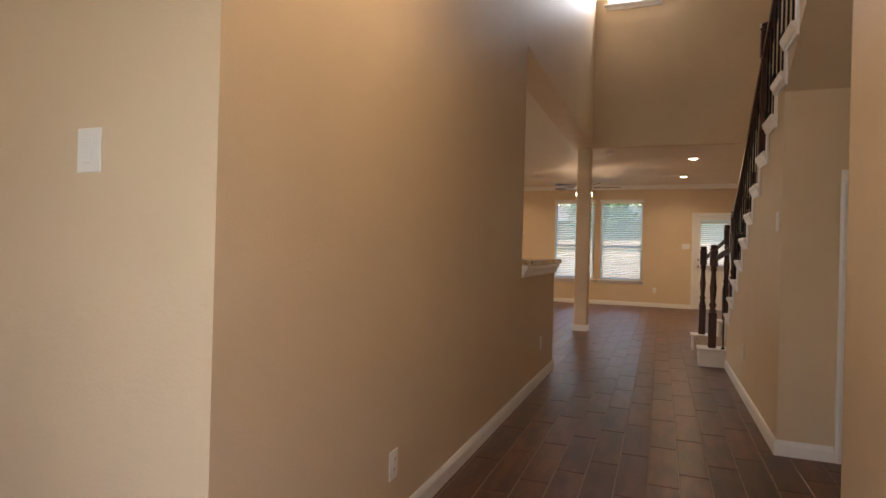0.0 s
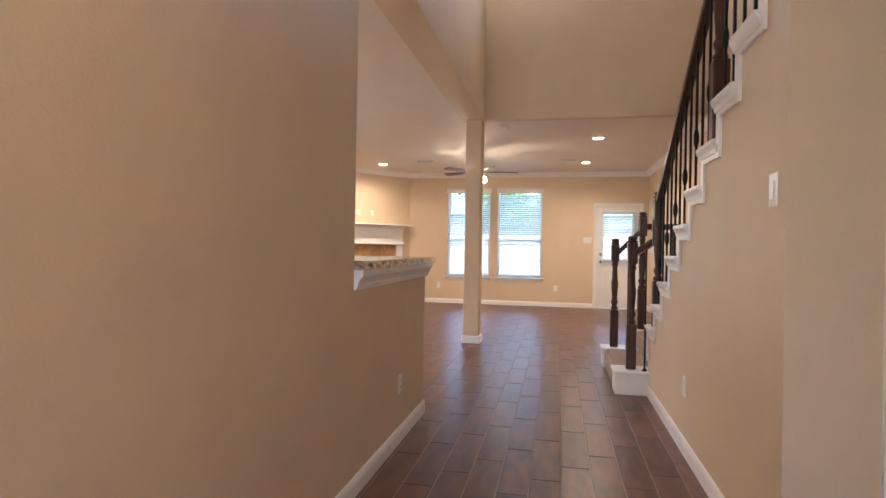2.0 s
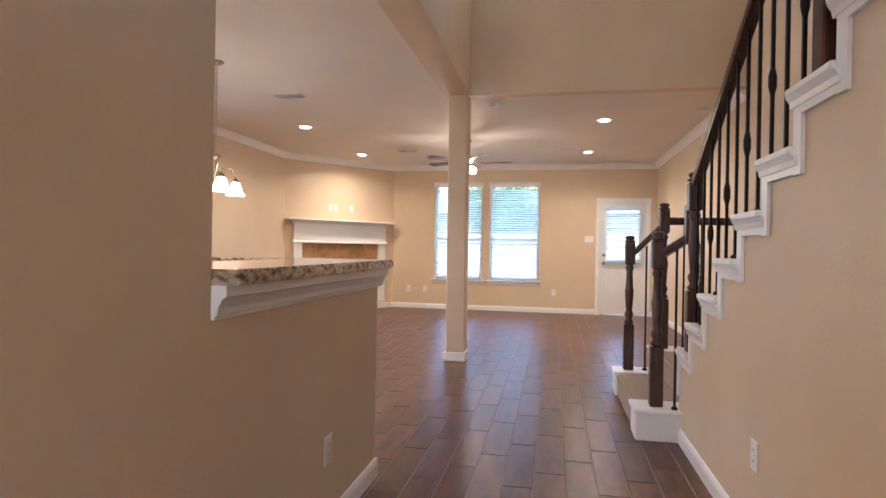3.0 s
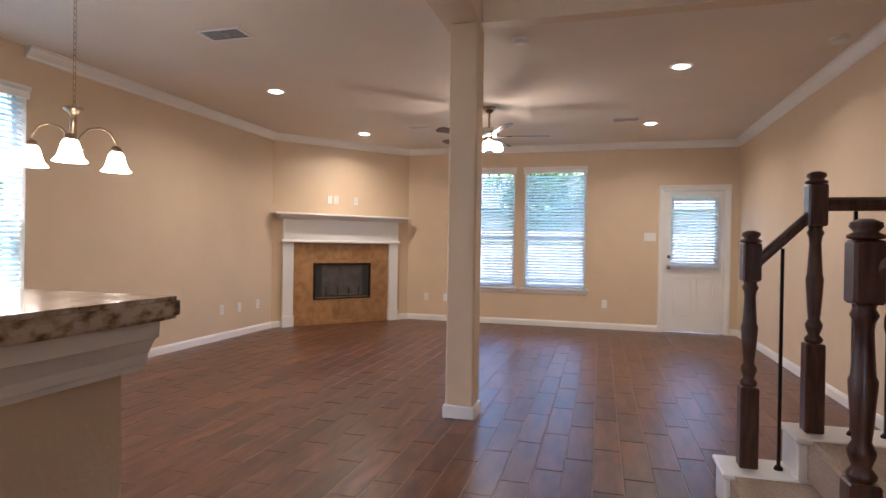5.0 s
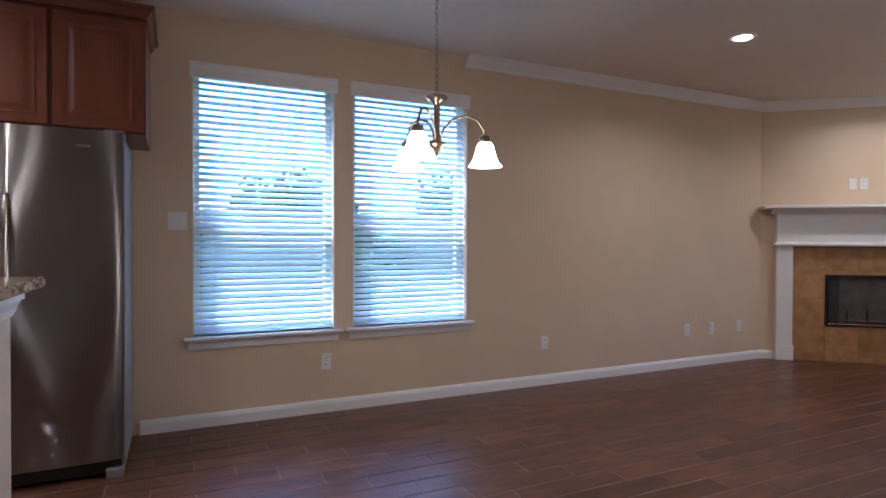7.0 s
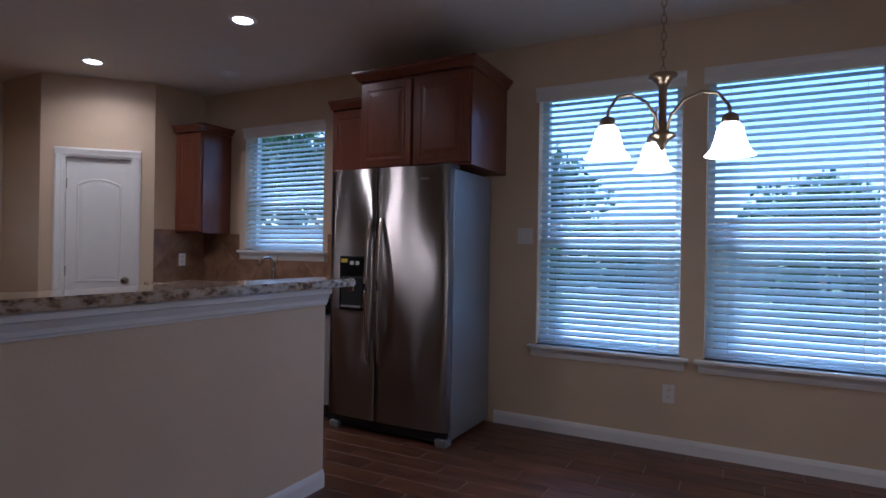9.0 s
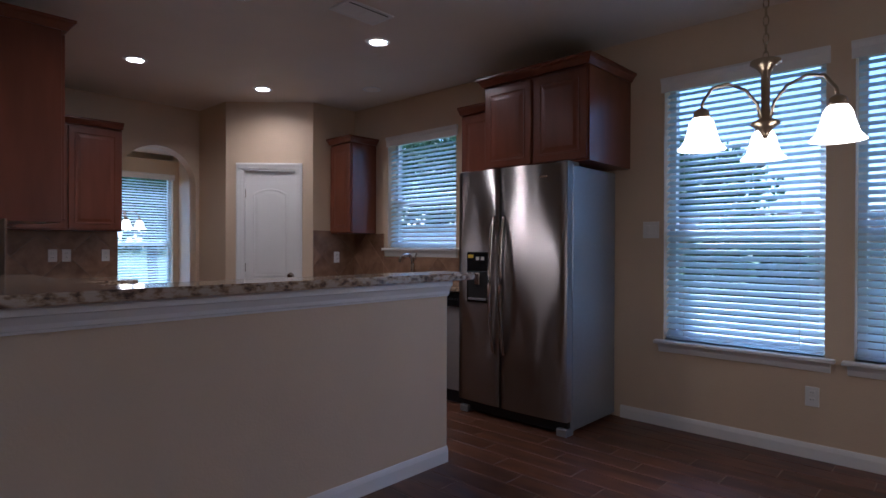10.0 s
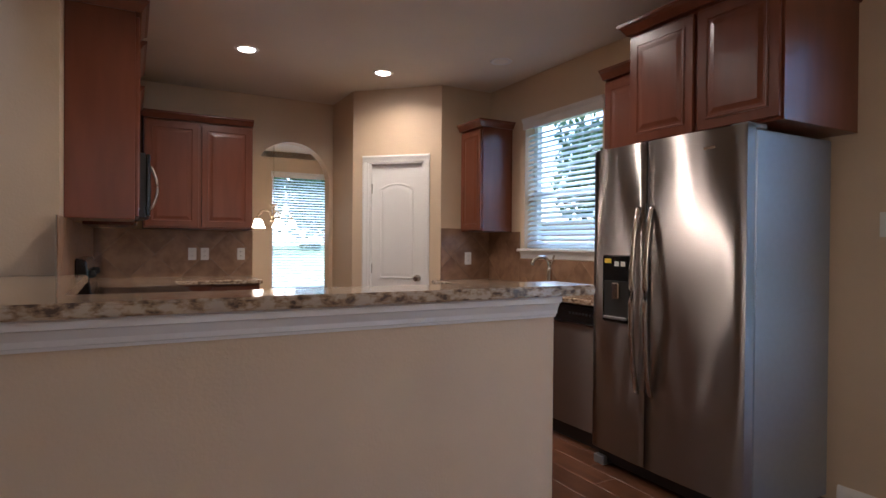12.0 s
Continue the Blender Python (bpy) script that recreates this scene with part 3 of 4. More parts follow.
for i in range(5):
    for j in range(5):
        x0, x1 = -0.77 + i * 0.308, -0.77 + (i + 1) * 0.308
        z0, z1 = ((0, 0.06), (0.06, 0.355), (0.355, 0.65), (0.65, 0.945), (0.945, 1.20))[j]
        if i in (1, 2, 3) and j in (2, 3):
            continue
        part("tile", bbox(x0 + 0.0015, x1 - 0.0015, 0.0, 0.02, z0 + 0.0015, z1 - 0.0015, 0.002), travertine, ts)
for x0, x1, z0, z1 in ((-0.462, 0.462, 0.352, 0.372), (-0.462, 0.462, 0.905, 0.945)):
    part("tile_strip", boxes((x0, x1, 0.0, 0.019, z0, z1)), travertine, ts)
part("grout_bed", boxes((-0.77, -0.462, 0, 0.016, 0, 1.2), (0.462, 0.77, 0, 0.016, 0, 1.2), (-0.462, 0.462, 0, 0.016, 0, 0.352), (-0.462, 0.462, 0, 0.016, 0.945, 1.2)), grout, ts)
fb = thing("firebox", "black metal firebox with glass screen and fire logs grate", "fireplace", fm @ pose(C, 0, 0))
# flat dark brick panel on the wall face; the firebox has no depth
part("lining", boxes((-0.455, 0.455, 0.003, 0.006, 0.372, 0.905)), firebrick, fb, "dark grey brick back")
part("frame", boxes((-0.46, 0.46, 0.006, 0.03, 0.372, 0.40), (-0.46, 0.46, 0.006, 0.03, 0.875, 0.905), (-0.46, -0.43, 0.006, 0.03, 0.40, 0.875), (0.43, 0.46, 0.006, 0.03, 0.40, 0.875)), black, fb)
for x in (-0.43, 0.33):
    part("side_screen", boxes((x, x + 0.10, 0.006, 0.014, 0.40, 0.875)), black_matte, fb)
part("lower_trim", bbox(-0.44, 0.44, 0.03, 0.036, 0.39, 0.402, 0.002), nickel, fb)
for x in (-0.26, -0.1, 0.08, 0.26):
    part("grate_bar", tube([(x, 0.022, 0.41), (x, 0.022, 0.55)], 0.008, 6), iron, fb)
part("log", tube([(-0.3, 0.02, 0.425), (0.3, 0.02, 0.435)], 0.014, 8), bark, fb)

# ---------- staircase ----------
st = thing("staircase", "carpeted staircase with white painted skirt and treads ends", "staircase")
part("lower_tread", bevelled(boxes((0.51, E, 6.18, 7.05, 0, RISE)), 0.02, 2), carpet, st, "beige carpeted step")
part("landing", bevelled(boxes((0.81, E, 5.97, 7.05, RISE + 0.001, 2 * RISE)), 0.02, 2), carpet, st, "beige carpeted landing")
for n in range(3, 17):
    y = STEP0 + RUN * (10 - n)
    part("tread", bevelled(prism([(y - RUN - 0.02, n * RISE), (y, n * RISE), (y, (n - 1) * RISE), (y - 0.03, (n - 1) * RISE), (y - 0.03, n * RISE - 0.045), (y - RUN - 0.02, n * RISE - 0.045)], "x", SX + 0.10, E), 0.012, 2), carpet, st, "beige carpeted step")
    part("tread_cap", bbox(SX - 0.035, SX + 0.14, y - RUN - 0.005, y + 0.028, n * RISE - 0.022, n * RISE + 0.006, 0.006), trim, st, "white tread end")
    zb = (n - 1) * RISE - 0.04
    part("skirt", boxes((SX - 0.014, SX - 0.001, y - 0.055, y + 0.004, zb - 0.05, n * RISE - 0.022), (SX - 0.014, SX - 0.001, y - RUN, y - 0.055, n * RISE - 0.085, n * RISE - 0.022)), trim, st)
    part("cove", prism([(SX - 0.001, n * RISE - 0.062), (SX - 0.018, n * RISE - 0.06), (SX - 0.022, n * RISE - 0.04), (SX - 0.034, n * RISE - 0.023), (SX - 0.001, n * RISE - 0.023)], "y", y - RUN - 0.03, y + 0.02), trim, st)
part("starting_box", bbox(0.505, SX + 0.11, 5.96, 6.18, 0, RISE - 0.02, 0.004), trim, st, "white painted step end")
part("starting_cap", bbox(0.49, SX + 0.12, 5.94, 6.20, RISE - 0.02, RISE + 0.005, 0.006), trim, st, "white step cap")
part("far_box", bbox(0.495, 0.78, 7.05, 7.27, 0, RISE - 0.02, 0.004), trim, st, "white painted step end")
part("far_cap", bbox(0.48, 0.79, 7.03, 7.29, RISE - 0.02, RISE + 0.005, 0.006), trim, st, "white step cap")
part("landing_side", bbox(0.78, E, 7.05, 7.27, 0, 2 * RISE - 0.02, 0.004), trim, st, "white painted landing side")
part("landing_cap", bbox(0.765, E, 7.03, 7.29, 2 * RISE - 0.02, 2 * RISE + 0.005, 0.006), trim, st, "white landing cap")


def newel(parent, x, y, z, height):
    """Square foot, turned shaft, square block and ball cap."""
    s = 0.039
    f, k = height * 0.34, height * 0.16
    part("newel_post", bbox(x - s, x + s, y - s, y + s, z, z + f, 0.006), dark_wood, parent, "square newel foot")
    h0, h1 = z + f, z + height - k - 0.06
    d = h1 - h0
    prof = [(0.03, 0), (0.042, 0.012), (0.042, 0.022), (0.026, 0.04), (0.038, 0.07), (0.040, 0.085), (0.026, 0.11), (0.030, 0.14), (0.041, 0.14 + d * 0.28), (0.034, d * 0.6), (0.027, d * 0.85), (0.030, d - 0.05), (0.040, d - 0.03), (0.030, d - 0.012), (0.034, d)]
    part("turned_shaft", lathe([(r * 0.88, zz) for r, zz in prof], 20, at=(x, y, h0)), dark_wood, parent)
    part("block", bbox(x - s, x + s, y - s, y + s, h1, h1 + k, 0.008), dark_wood, parent)
    part("cap", lathe([(0.028, 0), (0.045, 0.006), (0.045, 0.014), (0.028, 0.022), (0.04, 0.036), (0.038, 0.048), (0.018, 0.058)], 20, at=(x, y, h1 + k)), dark_wood, parent)


def rail_between(parent, p, q):
    d = Vector(q) - Vector(p)
    side = Vector((d.y, -d.x, 0)).normalized()
    bm = bmesh.new()
    prof = [(-0.026, -0.03), (0.026, -0.03), (0.03, -0.005), (0.028, 0.018), (0.015, 0.03), (-0.015, 0.03), (-0.028, 0.018), (-0.03, -0.005)]
    r0, r1 = [[bm.verts.new(Vector(o) + side * u + Vector((0, 0, v))) for u, v in prof] for o in (p, q)]
    for i in range(8):
        bm.faces.new((r0[i], r0[(i + 1) % 8], r1[(i + 1) % 8], r1[i]))
    bm.faces.new(r0)
    bm.faces.new(r1)
    return part("handrail", bm, dark_wood, parent)


def baluster(parent, x, y, z0, z1, k):
    r = 0.0065
    bm = boxes((x - r, x + r, y - r, y + r, z0, z1))
    if k % 2:
        mid = (z0 + z1) / 2
        lathe([(0.009, -0.05), (0.016, -0.02), (0.016, 0.02), (0.009, 0.05)], 8, bm, (x, y, mid))
    b = part("baluster", bm, iron, parent)
    part("shoe", lathe([(0.02, 0), (0.02, 0.008), (0.011, 0.02)], 10, at=(x, y, z0)), iron, b)


rl = thing("stair_railing", "dark-stained oak railing with turned newels and iron balusters", "railing")
RX = SX + 0.04
newel(rl, 0.635, 6.06, RISE + 0.005, 1.09)
newel(rl, 0.605, 7.16, RISE + 0.005, 1.09)
newel(rl, 0.865, 7.16, 2 * RISE + 0.005, 1.17)
newel(rl, RX, 5.88, 3 * RISE + 0.006, 1.06)
newel(rl, RX, 4.22, 9 * RISE + 0.006, 1.22)
rail_between(rl, (0.635, 7.16, 1.14), (0.83, 7.16, 1.34))
rail_between(rl, (0.90, 7.16, 1.40), (E, 7.16, 1.40))
rail_between(rl, (0.66, 6.05, 1.14), (RX - 0.0, 5.96, 1.25))
part("gooseneck", bbox(RX - 0.036, RX + 0.036, 5.92, 5.99, 1.20, 1.44, 0.006), dark_wood, rl)
railz = lambda y: 3 * RISE + 0.98 + (5.88 - y) * RISE / RUN
rail_between(rl, (RX, 5.85, railz(5.85)), (RX, 2.35, railz(2.35)))
for n in range(3, 17):
    y = STEP0 + RUN * (10 - n)
    for k, dy in enumerate((0.07, 0.21)):
        if min(abs(y - dy - 5.88), abs(y - dy - 4.22)) > 0.05:
            baluster(rl, RX, y - dy, n * RISE + 0.006, railz(y - dy) - 0.03, k)
baluster(rl, 0.735, 7.16, RISE + 0.005, 1.20, 0)
baluster(rl, 0.735, 6.0, RISE + 0.005, 1.17, 0)
for i in range(6):
    baluster(rl, 1.02 + i * 0.13, 7.16, 2 * RISE + 0.005, 1.38, i)

# ---------- breakfast bar ----------
BT0, BT1 = 1.046, 1.088
bar = thing("bar_top", "speckled brown granite bar top with a rough edge", "countertop")
part("slab", bevelled(prism([(HX + 0.08, HWE + 0.001), (HX + 0.06, HALF + 0.08), (-3.14, HALF + 0.08), (-3.14, 4.88), (HW - 0.12, 4.88), (HW - 0.12, HWE + 0.001)], "z", BT0, BT1), 0.008, 2), granite, bar)
_cove = [(0, 0.955), (0.010, 0.955), (0.012, 0.965), (0.018, 0.968), (0.02, 0.985), (0.034, 1.012), (0.044, 1.016), (0.044, 1.0455), (0, 1.0455)]
moulding("bar_trim", [((HX, HALF + 0.04), (HX, HWE)), ((PENW, HALF), (HX, HALF)), ((PENW, HALF - 0.13), (PENW, HALF))], _cove, trim, "white cove moulding under the bar top", "trim")


# ---------- kitchen cabinets ----------
def cabinet_door(parent, x0, x1, z0, z1, y, handle=None):
    bm = bevelled(boxes((x0, x1, y, y + 0.019, z0, z1)), 0.003)
    rs = []
    for d, yy in ((0.055, 0.0195), (0.06, 0.012), (0.072, 0.012), (0.095, 0.0185)):
        rs.append([bm.verts.new(p) for p in ((x0 + d, y + yy, z0 + d), (x1 - d, y + yy, z0 + d), (x1 - d, y + yy, z1 - d), (x0 + d, y + yy, z1 - d))])
    frame_ring = [bm.verts.new(p) for p in ((x0 + 0.048, y + 0.0195, z0 + 0.048), (x1 - 0.048, y + 0.0195, z0 + 0.048), (x1 - 0.048, y + 0.0195, z1 - 0.048), (x0 + 0.048, y + 0.0195, z1 - 0.048))]
    up = [bm.verts.new((v.co.x, y + 0.0235, v.co.z)) for v in frame_ring]
    up2 = [bm.verts.new((v.co.x, y + 0.0235, v.co.z)) for v in rs[0]]
    for ra, rb in ((frame_ring, up), (up, up2), (up2, rs[1]), (rs[1], rs[2]), (rs[2], rs[3])):
        for i in range(4):
            bm.faces.new((ra[i], ra[(i + 1) % 4], rb[(i + 1) % 4], rb[i]))
    bm.faces.new(rs[3])
    # lift the field so that it lies on the slab
    for r in (rs[1], rs[2]):
        for v in r:
            v.co.y = y + 0.0192
    for v in rs[3]:
        v.co.y = y + 0.0235
    return part("door", bm, cherry, parent)


def upper_cabinet(m, w, depth, z0, z1, doors, label, crown=True, ends=(True, True)):
    """Back on the wall at y = 0, facing +y."""
    c = thing("wall_cabinet", label, "cabinet", m, "kitchen wall cabinets")
    part("body", bbox(-w / 2, w / 2, 0.002, depth, z0, z1, 0.002), cherry, c)
    step = w / doors
    for i in range(doors):
        cabinet_door(c, -w / 2 + i * step + 0.012, -w / 2 + (i + 1) * step - 0.012, z0 + 0.015, z1 - 0.02, depth)
    if crown:
        bm = bmesh.new()
        prof = [(0, 0), (0.008, 0), (0.03, 0.035), (0.045, 0.045), (0.045, 0.06), (0, 0.06)]
        x0, x1, y1 = -w / 2 if not ends[0] else -w / 2, w / 2, depth + 0.02
        rings = []
        for u, v in prof:
            e0, e1 = (u if ends[0] else 0), (u if ends[1] else 0)
            rings.append([bm.verts.new(p) for p in ((x0 - e0, 0.002, z1 + v), (x0 - e0, y1 + u, z1 + v), (x1 + e1, y1 + u, z1 + v), (x1 + e1, 0.002, z1 + v))])
        for ra, rb in zip(rings, rings[1:]):
            for i in range(4):
                bm.faces.new((ra[i], ra[(i + 1) % 4], rb[(i + 1) % 4], rb[i]))
        bm.faces.new(rings[0])
        part("crown", bm, cherry, c, "moulded cornice")
    return c


def base_cabinet(m, w, depth, doors, label):
    c = thing("base_cabinet", label, "cabinet", m, "kitchen base cabinets")
    part("body", bbox(-w / 2, w / 2, 0.002, depth, 0.10, 0.885, 0.002), cherry, c)
    part("toe_kick", boxes((-w / 2, w / 2, 0.002, depth - 0.07, 0, 0.10)), black_matte, c)
    step = w / doors
    for i in range(doors):
        a, b = -w / 2 + i * step + 0.012, -w / 2 + (i + 1) * step - 0.012
        cabinet_door(c, a, b, 0.12, 0.70, depth)
        part("drawer_front", bbox(a, b, depth, depth + 0.02, 0.72, 0.87, 0.004), cherry, c)
    return c


FROM_W = lambda y: pose(W, y, 0, 0, 0, -90)
FROM_E = lambda y: pose(HW, y, 0, 0, 0, 90)
FROM_S = lambda x: pose(x, KS, 0, 0, 0, 0)
upper_cabinet(FROM_W(5.045), 0.86, 0.60, 1.80, 2.42, 2, "deep cherry wood cabinet over the refrigerator")
upper_cabinet(FROM_W(4.375), 0.47, 0.32, 1.37, 2.33, 1, "cherry wood wall cabinet beside the window", ends=(True, False))
upper_cabinet(FROM_W(2.48), 0.36, 0.32, 1.37, 2.30, 1, "narrow cherry wood wall cabinet by the sink window", ends=(True, False))
upper_cabinet(FROM_S(-1.985), 0.91, 0.32, 1.37, 2.33, 2, "two-door cherry wood wall cabinet with cornice", ends=(False, True))
upper_cabinet(FROM_E(3.22), 0.49, 0.32, 1.37, 2.47, 1, "tall cherry wood wall cabinet with cornice", ends=(True, True))
upper_cabinet(FROM_E(2.59), 0.76, 0.32, 1.80, 2.42, 2, "cherry wood cabinet over the microwave", ends=(False, False))
upper_cabinet(FROM_E(1.79), 0.82, 0.32, 1.37, 2.33, 1, "cherry wood corner wall cabinet", ends=(False, False))
base_cabinet(FROM_W(3.07), 1.50, 0.58, 3, "cherry wood sink base cabinet under granite")
base_cabinet(FROM_S(-2.05), 0.82, 0.58, 2, "cherry wood base cabinet under granite")
base_cabinet(FROM_E(3.42), 0.84, 0.58, 2, "cherry wood base cabinet beside the range")
base_cabinet(FROM_E(1.63), 1.14, 0.55, 1, "cherry wood corner base cabinet")
_pb = pose(-1.93, HALF - 0.13, 0, 0, 0, 180)
base_cabinet(_pb, 1.62, 0.56, 3, "cherry wood peninsula base cabinet under granite")
for rows, lab in (([(W + 0.002, W + 0.63, Q[1] + 0.002, 4.42)], "granite worktop with sink"), ([(-2.48, HW - 0.002, KS + 0.002, KS + 0.63), (HW - 0.63, HW - 0.002, KS + 0.632, 2.20)], "granite worktop in the kitchen corner"), ([(HW - 0.63, HW - 0.002, 2.98, 4.44), (PENW, HW - 0.002, 4.442, HALF - 0.132)], "granite worktop behind the breakfast bar")):
    t = thing("worktop", "speckled brown " + lab, "countertop")
    for x0, x1, y0, y1 in rows:
        part("slab", bevelled(boxes((x0, x1, y0, y1, 0.886, 0.922)), 0.005), granite, t)


# backsplash: square tiles laid on the diagonal over a straight border
def clip_poly(poly, x0, x1, z0, z1):
    for ax, lim, sg in ((0, x0, 1), (0, x1, -1), (1, z0, 1), (1, z1, -1)):
        out = []
        for i, p in enumerate(poly):
            q = poly[(i + 1) % len(poly)]
            dp, dq = sg * (p[ax] - lim), sg * (q[ax] - lim)
            if dp >= 0:
                out.append(p)
            if dp * dq < 0:
                t = dp / (dp - dq)
                out.append((p[0] + (q[0] - p[0]) * t, p[1] + (q[1] - p[1]) * t))
        poly = out
        if len(poly) < 3:
            return []
    return poly


def backsplash(m, x0, x1, z0, z1, holes=()):
    b = thing("backsplash", "brown stone tile backsplash laid on the diagonal", "backsplash", m, "kitchen backsplash")
    part("grout_bed", boxes(*[(a, c, 0.001, 0.006, d, e) for a, c, d, e in holes] or [(x0, x1, 0.001, 0.006, z0, z1)]), grout, b)
    h = 0.216
    for rect in (holes or [(x0, x1, z0, z1)]):
        for i in range(-2, int((x1 - x0) / h) + 3):
            for j in range(-2, 8):
                cx, cz = x0 + i * h, z0 + j * h
                if (i + j) % 2:
                    continue
                d = h - 0.002
                poly = clip_poly([(cx - d, cz), (cx, cz - d), (cx + d, cz), (cx, cz + d)], rect[0] + 0.001, rect[1] - 0.001, rect[2] + 0.001, rect[3] - 0.001)
                if len(poly) >= 3 and max(p[0] for p in poly) - min(p[0] for p in poly) > 0.01:
                    part("tile", prism(poly, "y", 0.004, 0.011), splash, b)
    return b


backsplash(FROM_S(0), -2.50, HW - 0.002, 0.922, 1.37)
backsplash(pose(0, Q[1], 0), W, Q[0], 0.922, 1.37 + 0.03)
backsplash(pose(W, 0, 0, 0, 0, -90), -4.44, -(Q[1] + 0.012), 0.922, 1.37, [(-4.44, -KW[1] - 0.06, 0.922, 1.37), (-KW[1] - 0.06, -KW[0] + 0.06, 0.922, 1.13), (-KW[0] + 0.06, -(Q[1] + 0.012), 0.922, 1.37)])
backsplash(pose(HW, 0, 0, 0, 0, 90), KS + 0.012, 3.80, 0.922, 1.37)

# ---------- appliances ----------
fr = thing("refrigerator", "stainless steel side-by-side refrigerator with ice dispenser", "refrigerator", pose(W, 4.91, 0, 0, 0, -90))
part("body", bbox(-0.465, 0.465, 0.03, 0.63, 0.03, 1.775, 0.006), steel_side, fr, "grey textured side panels")
DIV = -0.07 + 0.14
def bowed(x0, x1, z0, z1):
    bm = bmesh.new()
    n = 10
    fx = lambda i: x0 + (x1 - x0) * i / n
    bow = lambda x: 0.70 + 0.018 * (1 - (x / 0.465) ** 2)
    out = [(x0, 0.637)] + [(fx(i), bow(fx(i)) - (0.006 if i in (0, n) else 0)) for i in range(n + 1)] + [(x1, 0.637)]
    r0, r1 = [[bm.verts.new((x, y, z)) for x, y in out] for z in (z0, z1)]
    for i in range(len(out)):
        f = bm.faces.new((r0[i], r0[(i + 1) % len(out)], r1[(i + 1) % len(out)], r1[i]))
        f.smooth = 1 <= i <= n
    bm.faces.new(r0)
    bm.faces.new(r1)
    return bm
part("freezer_door", bowed(DIV + 0.004, 0.465, 0.10, 1.79), steel, fr, "stainless steel freezer door")
part("fridge_door", bowed(-0.465, DIV - 0.004, 0.10, 1.79), steel, fr, "stainless steel refrigerator door")
part("toe_grille", bbox(-0.45, 0.45, 0.05, 0.66, 0.02, 0.095, 0.004), black_matte, fr, "black toe grille")
for x in (-0.42, 0.42):
    part("foot", bbox(x - 0.04, x + 0.04, 0.60, 0.69, 0, 0.05, 0.005), steel_side, fr)
    part("hinge_cover", bbox(x - 0.045, x + 0.045, 0.55, 0.69, 1.776, 1.80, 0.005), steel_side, fr)
for x in (DIV + 0.045, DIV - 0.045):
    pts = [(x, 0.705, 0.48)] + [(x, 0.725 + 0.045 * math.sin(math.pi * i / 14) ** 0.7, 0.49 + 0.95 * i / 14) for i in range(15)] + [(x, 0.705, 1.45)]
    part("handle", tube(pts, 0.014, 10), nickel, fr, "long curved steel handle")
dp = part("dispenser", bbox(0.15, 0.37, 0.70, 0.725, 0.83, 1.20, 0.008), black, fr, "black ice and water dispenser")
part("recess", bbox(0.17, 0.35, 0.722, 0.7275, 0.85, 1.06, 0.003), black_matte, dp)
part("paddle", bbox(0.235, 0.285, 0.727, 0.74, 0.96, 1.05, 0.006), nickel, dp)
part("drip_tray", bbox(0.18, 0.34, 0.727, 0.745, 0.85, 0.865, 0.003), steel_side, dp)
part("energy_label", boxes((0.30, 0.35, 0.7255, 0.7265, 1.155, 1.18)), yellow, dp, "yellow sticker")
part("display_icon", boxes((0.20, 0.23, 0.7255, 0.7265, 1.14, 1.165), (0.245, 0.275, 0.7255, 0.7265, 1.14, 1.165)), plastic, dp)
part("badge", boxes((-0.32, -0.26, 0.7105, 0.7125, 1.70, 1.712)), nickel, fr, "small metal badge")

dw = thing("dishwasher", "dishwasher with black control panel and dark steel front", "dishwasher", pose(W, 4.12, 0, 0, 0, -90))
part("front", bbox(-0.298, 0.298, 0.05, 0.60, 0.11, 0.76, 0.006), steel, dw)
part("control_panel", bbox(-0.298, 0.298, 0.05, 0.615, 0.765, 0.882, 0.008), black, dw, "black control panel")
part("kick_plate", bbox(-0.298, 0.298, 0.05, 0.54, 0, 0.105, 0.003), black_matte, dw)
part("vent_slots", boxes(*[(-0.25 + i * 0.03, -0.235 + i * 0.03, 0.615, 0.6165, 0.82, 0.835) for i in range(8)]), black_matte, dw)

rg = thing("range", "black electric range with a raised back control panel", "stove", FROM_E(2.59))
part("body", bbox(-0.378, 0.378, 0.02, 0.64, 0.02, 0.905, 0.005), steel_side, rg)
part("cooktop", bbox(-0.38, 0.38, 0.02, 0.66, 0.906, 0.925, 0.006), black, rg, "black glass cooktop")
part("back_panel", bevelled(prism([(0.013, 0.925), (0.10, 0.925), (0.07, 1.14), (0.013, 1.15)], "x", -0.38, 0.38), 0.008), black, rg, "black control panel")
for x in (-0.3, -0.2, 0.2, 0.3):
    k = lathe([(0.022, 0), (0.024, 0.012), (0.018, 0.03)], 14)
    k.transform(pose(x, 0.082, 1.05, -82, 0, 0))
    part("knob", k, black_matte, rg)
part("oven_door", bbox(-0.375, 0.375, 0.641, 0.67, 0.2, 0.83, 0.008), black, rg)
part("oven_handle", tube([(-0.33, 0.71, 0.78), (0.33, 0.71, 0.78)], 0.012), nickel, rg)

